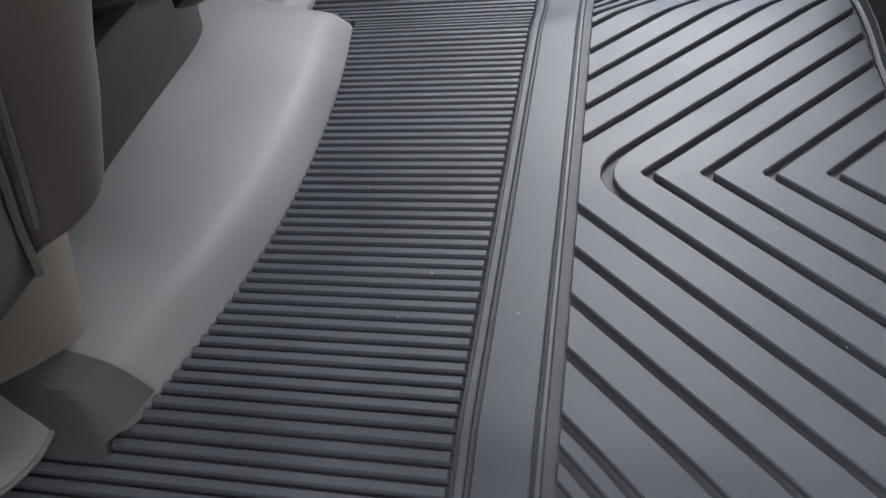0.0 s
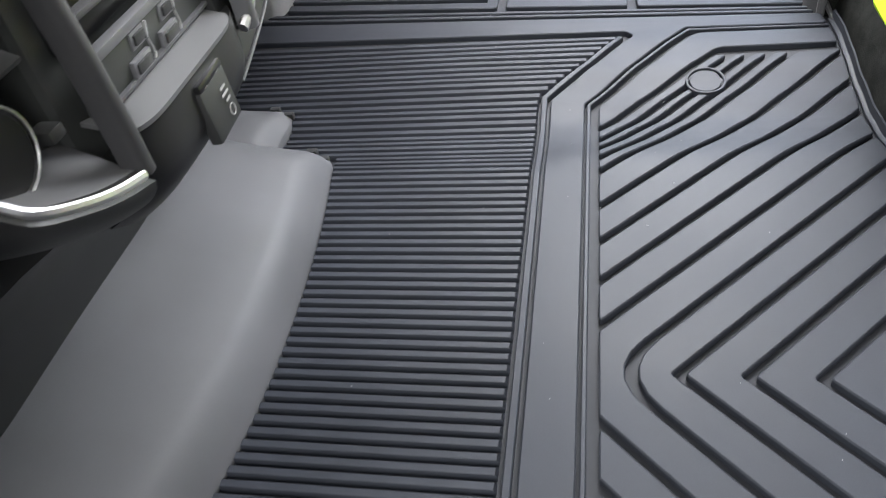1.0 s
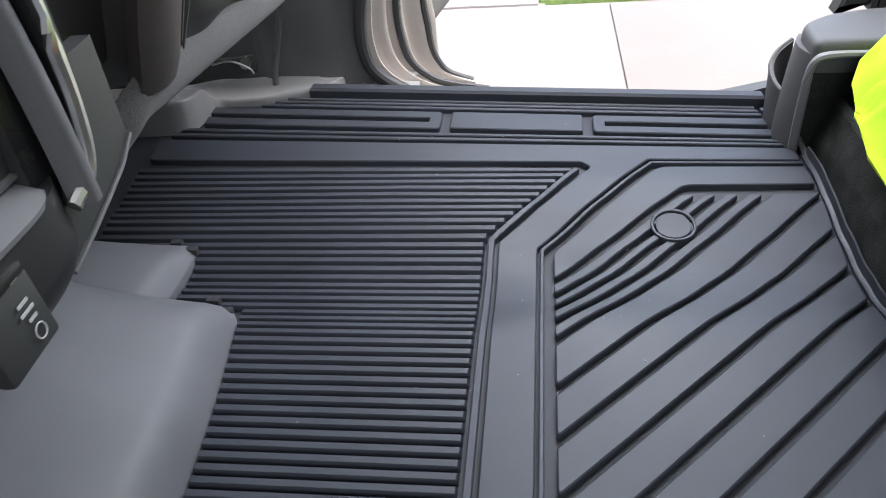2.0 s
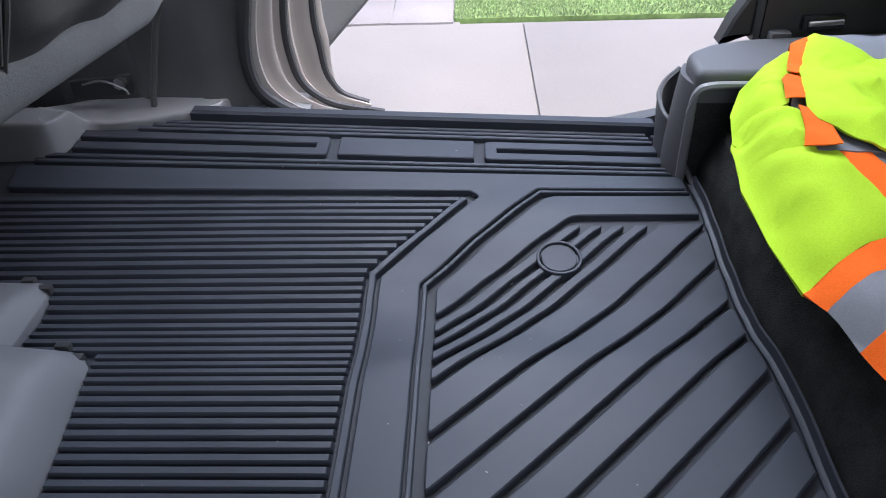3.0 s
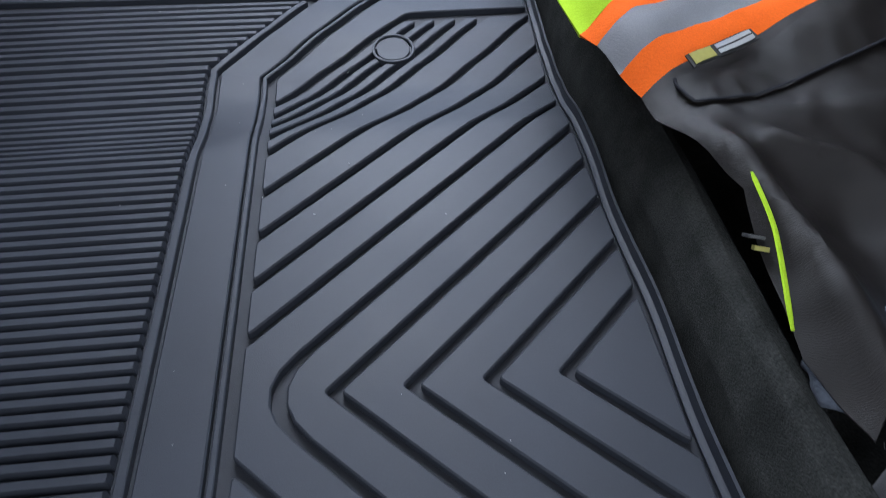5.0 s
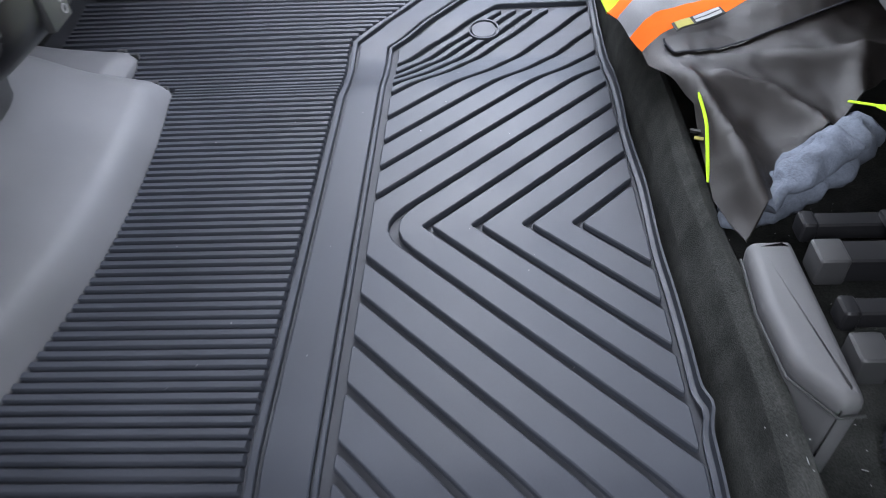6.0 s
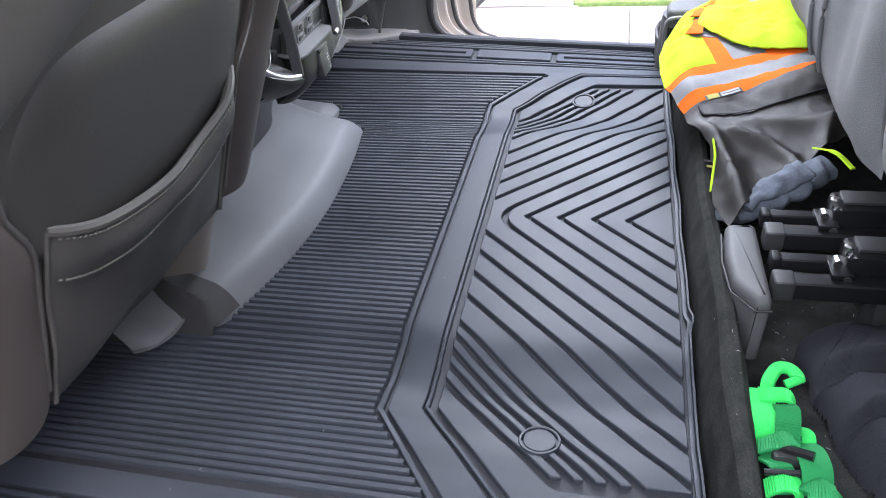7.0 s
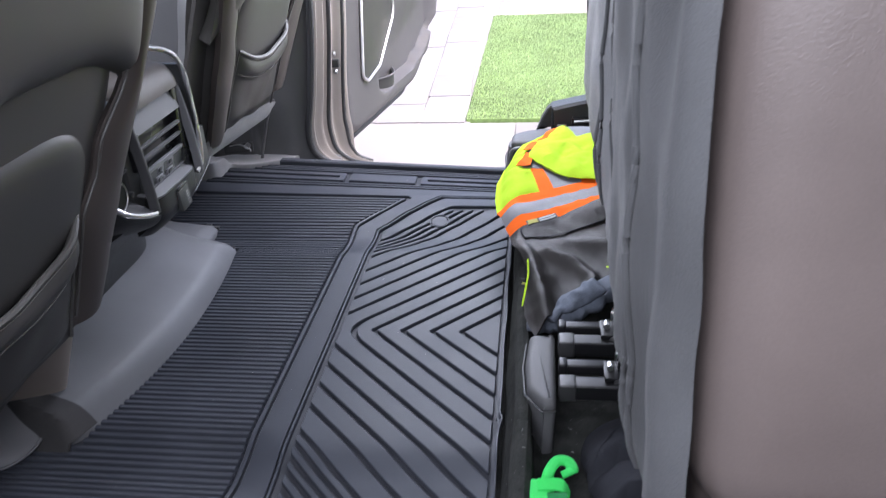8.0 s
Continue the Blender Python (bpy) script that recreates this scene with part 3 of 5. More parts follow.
def end_face(u, v):
    """Ramp that closes the near end of the cover; its shade is put into a dark colour."""
    y = -0.288 + 0.045 * v
    d = 0.003 + 0.125 * u
    return Vector((cover_edge(y) - d, y, min((y + 0.284) * 2.6, 0.027 * rise(d / 0.03, 2.4) + cover_rise(d) - 0.004) - 0.003))


part("end_shade", sheet(end_face, 24, 16, 0.005), END_SHADE, tunnel, "near end of the cover, its shade painted dark")

# ---- centre console ----
console = thing("centre_console", "black centre console rear face with sockets and satin chrome trim", "console")
FACE = -0.212
part("body", box(-0.66, -0.262, -0.150, 0.090, 0.235, 0.40, 0.012, 3), BLACK, console)


def foot(u, v):
    """The body under the console, straight across where it meets the tunnel cover."""
    return Vector((-0.372 + 0.140 * v ** 2.4 - 0.01 * abs(2 * u - 1) ** 6, -0.015 + (0.165 - 0.055 * v) * (2 * u - 1), 0.03 + 0.205 * v))


part("foot", sheet(foot, 24, 14, 0.05), BLACK, console)
part("tower", box(-0.32, -0.240, -0.086, 0.072, 0.228, 0.40, 0.008, 3), CONSOLE, console)
for y0, y1, m in ((-0.090, -0.073, RUBBER_SEAL), (0.064, 0.080, TUNNEL)):
    part("tower_post", sheet(lambda u, v: Vector((FACE + 0.006 - 0.010 * abs(2 * u - 1) ** 3 - 0.012 * v * v, y0 + (y1 - y0) * u, 0.246 + 0.140 * v)), 8, 8, 0.006), m, console)
part("post_recess", box(-0.32, FACE - 0.008, 0.052, 0.074, 0.252, 0.392, 0.003), BLACK_GLOSS, console)


def chin(u, v):
    """Rounded lower lip below the shelf."""
    y = 0.068 - 0.146 * u
    edge = abs(2 * u - 1) ** 6
    return Vector((FACE + 0.003 - 0.014 * edge - 0.028 * max(v - 0.4, 0) ** 2 * 2.8, y, 0.2635 - 0.064 * v + 0.006 * edge * v))


part("chin", sheet(chin, 24, 14, 0.012), BLACK_SATIN, console)


def side_wing(u, v):
    """Black side of the console that flares out below and beside the chrome hoop."""
    y = 0.052 + 0.086 * u
    low = 0.221 + 0.27 * (y - 0.06) + 0.02 * max(u - 0.8, 0)
    return Vector((FACE - 0.009 - 0.004 * u * u, y, low + (0.300 - low) * v))


wing_side = part("side_wing", sheet(side_wing, 14, 18, 0.010), BLACK, console)
part("wing_edge", tube([side_wing(k / 18, 0.0) + Vector((0.001, 0.001, -0.001)) for k in range(19)], 0.0014, 6), GREY_TRIM, wing_side, "paler grey edge")
part("shelf", sheet(lambda u, v: Vector((FACE + 0.005 - 0.024 * v - 0.008 * abs(2 * u - 1) ** 8, -0.074 + 0.126 * u, 0.2640 + 0.006 * v)), 24, 8, 0.003), SHELF, console, "smooth grey shelf")
tilt = 8
usb = part("socket_panel", moved(box(-0.004, 0.004, -0.062, 0.062, -0.013, 0.013, 0.002), pose(FACE - 0.017, -0.010, 0.2825, 0, tilt, 0)), CONSOLE, console)
for z, h, m in ((0.2975, 0.0028, LIGHT_TRIM), (0.2715, 0.0014, TUNNEL), (0.3185, 0.0018, GREY_TRIM), (0.3360, 0.0022, GREY_TRIM)):
    part("panel_strip", moved(box(-0.003, 0.003, -0.062, 0.062, -h, h, 0.001), pose(FACE - 0.012 + (z - 0.30) * 0.1, -0.010, z, 0, tilt, 0)), m, console)
part("bin_recess", box(FACE - 0.05, FACE - 0.020, -0.068, 0.050, 0.300, 0.362, 0.003), BLACK_GLOSS, console)
part("bin_lip", sheet(lambda u, v: Vector((FACE - 0.004 - 0.012 * v, -0.074 + 0.132 * u, 0.356 + 0.034 * v)), 10, 6, 0.006), GREY_TRIM, console)
for i in range(2):
    y0 = -0.030 + 0.033 * i
    for j in range(2):
        y, z = y0 + 0.004 * j, 0.2765 + 0.0125 * j
        w = 0.0070 if j == 0 else 0.0050
        socket = part("socket", moved(box(-0.0015, 0.0015, -w - 0.0022, w + 0.0022, -0.0048, 0.0048, 0.001), pose(FACE - 0.0125, y, z, 0, tilt, 0)), LIGHT_TRIM, usb, "socket with a pale rim")
        part("slot", moved(box(-0.0016, 0.0016, -w, w, -0.0028, 0.0028, 0.0006), pose(FACE - 0.0113, y, z, 0, tilt, 0)), BLACK, socket)
    part("mark", moved(tube(smooth_path([(0, -0.002, 0.011), (0, -0.003, 0.002), (0, 0.000, -0.006), (0, -0.001, -0.011)], 5), 0.0009, 5), pose(FACE - 0.0115, y0 + 0.0145, 0.2825, 0, tilt, 0)), WHITE_PRINT, usb)
OUT = (-0.2105, -0.0025, 0.2360)
outlet = part("outlet_cover", moved(box(-0.003, 0.0045, -0.018, 0.018, -0.018, 0.015, 0.002), pose(*OUT, 0, -4, 3)), BLACK, console, "black hinged outlet cover with white print")
part("hinge_bar", moved(box(-0.003, 0.003, -0.017, 0.017, -0.0025, 0.0025, 0.0015), pose(OUT[0] + 0.001, OUT[1], OUT[2] + 0.0165, 0, -4, 3)), BLACK_GLOSS, outlet)
for dy, dz, w in ((0.006, 0.0055, 0.0034), (0.006, 0.0015, 0.0045), (0.007, -0.0025, 0.0028)):
    part("print_bar", moved(box(0.0052, 0.0057, dy - w, dy + w, dz - 0.0007, dz + 0.0007), pose(*OUT, 0, -4, 3)), WHITE_PRINT, outlet)
# two bright bars that imitate the highlights along the hinge
for dy, w in ((-0.009, 0.0022), (0.009, 0.0026)):
    part("hinge_glint", moved(box(0.0035, 0.0050, dy - w, dy + w, 0.0140, 0.0152, 0.0004), pose(*OUT, 0, -4, 3)), STEEL, outlet)
ring = [(0.0055, 0.007 + 0.0034 * math.cos(a), -0.0095 + 0.0034 * math.sin(a)) for a in (2 * math.pi * k / 16 for k in range(17))]
part("print_ring", moved(tube(ring, 0.0004, 5, up=(1, 0, 0)), pose(*OUT, 0, -4, 3)), WHITE_PRINT, outlet)
for y0, y1, z in ((-0.152, -0.092, 0.292), (0.074, 0.096, 0.29)):
    yc, yw = (y0 + y1) / 2, (y1 - y0) / 2
    wing = part("vent", sheet(lambda u, v: Vector((-0.250 - 0.02 * (2 * u - 1) ** 2, y0 + (y1 - y0) * u, 0.262 + 0.13 * v)), 8, 8, 0.006), BLACK_GLOSS, console)
    for k in range(5):
        part("slat", moved(box(-0.008, 0.008, -yw + 0.003, yw - 0.003, -0.0015, 0.0015, 0.001), pose(-0.238, yc, 0.318 + 0.016 * k, 0, 25, 0)), BLACK, wing)
    if yw > 0.02:
        knob = part("knob", moved(tube([(-0.012, 0, 0), (0.010, 0, 0), (0.012, 0, 0)], [0.021, 0.0205, 0.018], 28), pose(-0.240, yc - 0.012, z)), LEG_PAINT, console)
        for r in (0.0205,):
            hoop = [(0.012, r * math.cos(a), r * math.sin(a)) for a in (2 * math.pi * k / 24 for k in range(25))]
            part("knob_ring", moved(tube(hoop, 0.0007, 6, up=(1, 0, 0)), pose(-0.240, yc - 0.012, z)), CHROME, knob)
        part("button", box(-0.240, -0.228, -0.106, -0.095, 0.278, 0.285, 0.002), BLACK, console)
U_PATH = smooth_path([(-0.236, -0.166, 0.300), (-0.222, -0.154, 0.283), (-0.214, -0.146, 0.273), (-0.210, -0.126, 0.262), (-0.208, -0.108, 0.2545), (-0.207, -0.088, 0.2485)], 8)
part("chrome_trim", tube(U_PATH, 0.0021, 8, 1.3), CHROME, console, "curved satin chrome trim")


def along(path, u):
    return path[round(u * (len(path) - 1))]


part("wing_ledge", sheet(lambda u, v: along(U_PATH, u) + Vector((-0.004 - 0.036 * v, 0.004 * v, 0.003 + 0.014 * v)), 40, 8, 0.004), GREY_TRIM, console, "smooth grey ledge")
part("wing_foot", sheet(lambda u, v: along(U_PATH, u) + Vector((0.001 - 0.075 * v * v, 0.02 * v * (1 - u), -0.002 - 0.034 * v)), 40, 10, 0.004), BLACK, console)
HOOP = smooth_path([(-0.211, 0.060, 0.250), (-0.210, 0.0785, 0.260), (-0.209, 0.085, 0.290), (-0.209, 0.086, 0.340), (-0.211, 0.0865, 0.390), (-0.214, 0.083, 0.415), (-0.219, 0.072, 0.433), (-0.229, 0.046, 0.446), (-0.243, 0.010, 0.455), (-0.262, -0.030, 0.455)], 8)
part("chrome_trim", tube(HOOP, 0.0030, 8, 1.3), CHROME, console, "curved satin chrome trim")
part("hoop_side", sheet(lambda u, v: along(HOOP[:40], u) + Vector((-0.001 - 0.05 * v, 0.004 + 0.004 * v, 0)), 40, 4, 0.004), BLACK, console)


def pad(u, v):
    """Padded rear end of the armrest, rolled over towards the front."""
    y = -0.085 + 0.165 * u
    a = min(v * 2, 1) * math.pi / 2
    edge = abs(2 * u - 1) ** 6
    return Vector((FACE - 0.002 - 0.028 * (1 - math.cos(a)) - 0.22 * max(v - 0.5, 0) - 0.010 * edge, y, 0.388 + 0.036 * math.sin(a) - 0.006 * edge + 0.10 * max(v - 0.5, 0)))


part("armrest_lid", sheet(pad, 30, 24, 0.010), ARMREST, console, "smooth brown grey armrest end")
cup = part("cup_holder", moved(tube([(0, 0, -0.03), (0, 0, 0.008), (0, 0, 0.011)], [0.032, 0.036, 0.031], 8), pose(-0.275, 0.020, 0.438)), BLACK_GLOSS, console)
part("cup_rim", moved(tube([(0.034 * math.cos(a), 0.034 * math.sin(a), 0) for a in (2 * math.pi * k / 24 for k in range(25))], 0.0015, 6), pose(-0.275, 0.020, 0.449)), STEEL, cup)

# ---- front seats ----


def front_seat(name, y_mid, label, trim, back=(-0.245, 0.14), near=True):
    seat = thing(name, label, "car seat", "front seats")
    lean = radians(20)
    base = Vector((back[0], y_mid, back[1]))

    def place(y, s, out):
        """y across, s up along the back, out from the back."""
        return base + Vector((math.sin(lean) * s + math.cos(lean) * out, y, math.cos(lean) * s - math.sin(lean) * out))

    half = [(0.02, 0.202), (0.06, 0.214), (0.11, 0.222), (0.2, 0.236), (0.34, 0.262), (0.44, 0.279), (0.60, 0.268), (0.74, 0.20)]

    def low(y):
        """Lower edge of the back."""
        return 0.034 + 0.10 * y * y if near else min(0.006 - 0.115 * y, 0.029 + 0.65 * (y + 0.2))

    def shell(u, v):
        a = 2 * u - 1
        w = lerp_table(half, 0.025 + 0.72 * v)
        foot_s = low(w * a)
        s = foot_s + (0.745 - foot_s) * v
        out = -0.050 * abs(a) ** 8 - 0.022 * (1 - step(0, 0.035, s - foot_s)) - 0.05 * step(0.68, 0.74, s)
        return place(w * a, s, out - 0.012)

    part("back_shell", sheet(shell, 44, 44, 0.05), LEATHER, seat, "dark leather seat back")

    def patch(lower, upper, left, right, puff, sharp=6):
        """A padded panel between two curves over y (in halves of the width) and two edges over s."""
        def fn(u, v):
            y0 = left(v)
            y = y0 + (right(v) - y0) * u
            lo, hi = lower(y), upper(y)
            s = lo + (hi - lo) * v
            full = (1 - abs(2 * u - 1) ** sharp) * (1 - abs(2 * v - 1) ** (sharp + 2))
            return place(y, s, -0.016 + puff * full)
        return fn

    def arch(y):
        return 0.378 - (2.2 * max(y - 0.10, 0) ** 2 if y > 0 else -0.45 * y + 0.2 * y * y)

    def sag(y):
        return 0.180 + 1.75 * y * y

    part("upper_panel", sheet(patch(lambda y: arch(y) + 0.006, lambda y: 0.72 - 0.8 * y * y, lambda v: -0.262 + 0.04 * v, lambda v: 0.266 - 0.04 * v, 0.030, 8), 36, 30, 0.02), LEATHER, seat, "smooth upper back panel")
    part("middle_panel", sheet(patch(lambda y: sag(y) - 0.03, lambda y: 0.330 - 0.065 * (abs(y) / 0.167) ** 6, lambda v: -0.166, lambda v: 0.166, 0.014), 34, 24, 0.02), LEATHER_DARK, seat, "dark leather panel behind the pocket")

    def pocket(u, v):
        a = 2 * u - 1
        y = (0.142 - 0.004 * v) * a
        foot_s = low(y) + (0.004 if near else 0.034)
        s = foot_s + (sag(y) - foot_s) * v
        full = (1 - abs(a) ** 8) * step(0, 0.2, v)
        return place(y, s, -0.010 + 0.010 * full + 0.007 * v * (1 - a * a) + 0.008 * math.sin(math.pi * min(max((v - 0.70) / 0.30, 0), 1)) * (1 - abs(a) ** 12) + 0.0045 * noise.noise(Vector((y * 14, s * 16, 3))))

    pk = part("pocket", sheet(pocket, 44, 22, 0.006), LEATHER_DARK, seat, "leather map pocket with stitched hem")
    part("hem_fold", tube([pocket(k / 44, 0.735) + Vector((0.0006, 0, 0)) for k in range(2, 43)], 0.0016, 6), LEATHER, pk)
    for a in (0.0, 1.0):
        part("side_seam", tube([pocket(a, k / 20) + Vector((0.002, 0, 0)) for k in range(21)], 0.0022, 6), LEATHER, pk)
    part("hem", tube([pocket(k / 44, 1.0) + Vector((0.001, 0, 0)) for k in range(45)], 0.0042, 8), LEATHER, pk)
    for row in (0.965, 0.74):
        line = [pocket(k / 130, row) + Vector((0.0012, 0, 0.0)) for k in range(3, 128)]
        bm = bmesh.new()
        for a, b in zip(line[::2], line[1::2]):
            join(bm, tube([a, a.lerp(b, 0.75)], 0.0010, 4))
        part("stitching", bm, THREAD, pk)
    for s in (1, -1):
        def bolster(u, v):
            u = u if s > 0 else 1 - u
            t = 0.036 + 0.60 * v
            w = lerp_table(half, t)
            y0 = 0.146 + 0.026 * step(0.20, 0.26, t) + 0.05 * step(0.28, 0.36, t)
            y = y0 + (w - 0.002 - y0) * u
            t = max(t, low(y) + 0.003)
            ends = step(0, 0.03, v) * step(0, 0.12, 1 - v)
            return place(s * y, t, -0.016 + 0.018 * ends * math.sin(math.pi * (0.06 + 0.80 * u)) ** 0.7)
        part("bolster", sheet(bolster, 16, 40, 0.012), LEATHER_BROWN, seat, "smooth leather side bolster")
        part("piping", tube([bolster(0.06 if s > 0 else 0.94, k / 40) + Vector((0.001, 0, 0)) for k in range(2, 39)], 0.0018, 6), LEATHER, seat)
    for s in (1, -1):
        part("headrest_post", tube([place(s * 0.06, 0.70, -0.05), place(s * 0.06, 0.80, -0.05)], 0.007, 10), CHROME, seat)
    part("headrest", moved(box(-0.05, 0.05, -0.13, 0.13, 0, 0.17, 0.04, 4), Matrix.Translation(place(0, 0.78, -0.05)) @ pose(0, 0, 0, 0, 20, 0)), LEATHER, seat)
    part("cushion", box(-0.80, -0.32 if near else -0.46, y_mid - 0.22, y_mid + 0.21, 0.16, 0.29, 0.04, 4), LEATHER, seat)
    part("seat_base", box(-0.78, -0.40 if near else -0.56, y_mid - 0.18, y_mid + 0.16, 0.055, 0.165, 0.015, 3), BLACK, seat)
    for s in (1, -1):
        part("rail", box(-0.80, -0.43 if near else -0.58, y_mid + s * 0.15 - 0.02, y_mid + s * 0.15 + 0.02, -0.03, 0.06, 0.006), STEEL if s > 0 else BLACK, seat)
    if near:
        part("lower_trim", sheet(lambda u, v: Vector((-0.258 - 0.060 * v - 0.02 * abs(2 * u - 1) ** 4, y_mid + 0.02 + 0.195 * u, 0.190 - (0.02 + 0.13 * u) * v)), 20, 12, 0.006), trim, seat, "plastic lower back trim")
        part("side_trim", sheet(lambda u, v: place(-0.235 + 0.13 * u, 0.040 - (0.002 + 0.035 * (1 - u)) * v, -0.02 - 0.01 * v), 12, 6, 0.006), TUNNEL, seat, "pale plastic lower trim")
    else:
        def roll(u, v):
            y = -0.285 + 0.485 * u
            a = math.pi * v
            thin = 0.25 + 0.75 * step(0.20, 0.13, y)
            return place(y, low(y) + 0.019 - 0.021 * thin * math.cos(a), -0.013 + 0.009 * thin * math.sin(a) ** 0.7 - 0.02 * step(-0.20, -0.285, y))
        part("lower_roll", sheet(roll, 70, 12), SUEDE, seat, "grey napped roll along the lower edge", 80)
        part("side_shield", sheet(lambda u, v: place(-0.292 + 0.13 * u, low(-0.292 + 0.13 * u) + 0.035 + 0.62 * v, -0.036), 12, 12, 0.006), LEATHER, seat, "dark leather side of the back")
    return seat


front_seat("front_seat", -0.432, "dark leather front seat back with a map pocket", BEIGE)
front_seat("front_seat", 0.425, "dark leather front seat back beside the open door", BLACK, (-0.268, 0.180), False)


CAP_RIM = smooth_path([(-0.378, -0.340, -0.002), (-0.354, -0.326, 0.0), (-0.340, -0.298, 0.003), (-0.337, -0.262, 0.016), (-0.345, -0.226, 0.038)], 8)


def rail_cover():
    """Spoon-shaped plastic cap over the rear end of a seat rail, with a pale rim, on a dark bracket."""
    cover = thing("rail_cover", "spoon-shaped grey plastic cap over the seat rail end", "trim cover")

    def cap(u, v):
        p = along(CAP_RIM, u)
        return p + Vector((-0.060 * v, 0.012 * v, 0.058 * v ** 0.8 - 0.010 * math.sin(math.pi * v) * math.sin(math.pi * u)))
    shell = part("cap", sheet(cap, len(CAP_RIM) - 1, 14, 0.003), TUNNEL, cover, "", 70)
    part("rim", tube(CAP_RIM, 0.0022, 8), TUNNEL, shell, "pale rounded rim")
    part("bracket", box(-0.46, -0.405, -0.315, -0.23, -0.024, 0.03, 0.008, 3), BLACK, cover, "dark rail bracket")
    return cover


rail_cover()

# ---- rear seat cushions, folded up ----


def folded_cushion(y0, y1, label, x_face, lean, bottom, lift=0.0):
    cushion = thing("rear_seat_cushion", label, "seat cushion", "folded rear cushions")
    yc, yw = (y0 + y1) / 2, (y1 - y0) / 2

    def face(u, v):
        a = 2 * u - 1
        z = bottom + 0.56 * v
        rim = (1 - abs(a) ** 10) * (1 - abs(2 * v - 1) ** 12)
        fold = 0.0045 * math.sin(9 * z + 14 * a) * rim + 0.006 * noise.noise(Vector((a * 5, z * 9, y0))) + 0.0025 * noise.noise(Vector((a * yw * 32, z * 18, y0)))
        return Vector((x_face + lean * (z - bottom) - 0.018 * rim + fold, yc + yw * a + lift * max(-a, 0) ** 2 * (z - bottom), z + (0.008 if lift else 0.02) * (abs(a) ** 8) * (1 - v) + (0.012 if lift else 0.025) * a * (1 - v)))

    part("underside", sheet(face, 44, 44), FELT, cushion, "grey felt underside, facing forward")
    block = box(x_face + 0.004, x_face + 0.17, y0 - 0.006, y1 + 0.006, bottom - 0.005 + (0.07 if lift else 0), bottom + 0.57, 0.05, 5)
    for v in block.verts:
        v.co.x += lean * (v.co.z - bottom)
        v.co.y += lift * (v.co.z - bottom) * (v.co.y < yc)
    part("foam", block, LEATHER_GREY, cushion, "brown grey leather cushion sides")
    for t in (0.30, 0.36, 0.93):
        part("seam", tube([face(t if t < 0.9 else 0.965, k / 44) + Vector((-0.0022, 0, 0)) for k in range(1, 44)], 0.0030, 8), FELT, cushion)
    if lift:
        roll = box(x_face + 0.012, x_face + 0.175, y0 - 0.030, y1 - 0.02, bottom - 0.055, bottom + 0.072, 0.014, 4)
        part("lower_side", roll, LEATHER_GREY, cushion, "brown grey leather lower edge", 60)
        piping = [(x_face + 0.020, y0 + 0.05), (x_face + 0.026, y0 + 0.008), (x_face + 0.05, y0 - 0.004), (x_face + 0.11, y0 - 0.006), (x_face + 0.16, y0 - 0.004)]
        part("piping", tube(smooth_path([(x, y, bottom + 0.082 - 0.010 * k / 4) for k, (x, y) in enumerate(piping)], 6), 0.006, 8), FELT, cushion, "worn grey piping")
    return cushion


folded_cushion(-0.215, 0.61, "grey rear seat cushion folded up over the bin", 0.425, 0.02, 0.205)
folded_cushion(-0.64, -0.235, "grey rear seat cushion folded up beside the door", 0.412, -0.03, 0.225, 0.10)
rear_seat = thing("rear_bench", "dark rear bench backrest behind the folded cushions", "rear seat")
part("backrest", box(0.66, 0.82, -0.64, 0.64, 0.0, 0.95, 0.04, 4), LEATHER, rear_seat)

# ---- high-visibility jacket ----


RIDGE_LONG = [(0.272, 0.135), (0.286, 0.119), (0.312, 0.064), (0.324, 0.0), (0.330, -0.05), (0.334, -0.09)]
RIDGE_POCKET = [(0.310, 0.128), (0.370, 0.110), (0.414, 0.097), (0.52, 0.080)]
RIDGE_SHORT = [(0.338, 0.082), (0.379, 0.053), (0.402, 0.020), (0.408, -0.005)]
RIDGE_END = [(0.46, 0.085), (0.45, 0.05), (0.44, 0.02)]


def ridge(x, y, path, wide):
    """Height, 0 to 1, of a soft fold that runs along a line in plan."""
    d = 9.0
    for (ax, ay), (bx, by) in zip(path, path[1:]):
        t = min(max(((x - ax) * (bx - ax) + (y - ay) * (by - ay)) / ((bx - ax) ** 2 + (by - ay) ** 2), 0), 1)
        d = min(d, math.hypot(x - ax - t * (bx - ax), y - ay - t * (by - ay)))
    return 1 / (1 + (d / wide) ** 2)


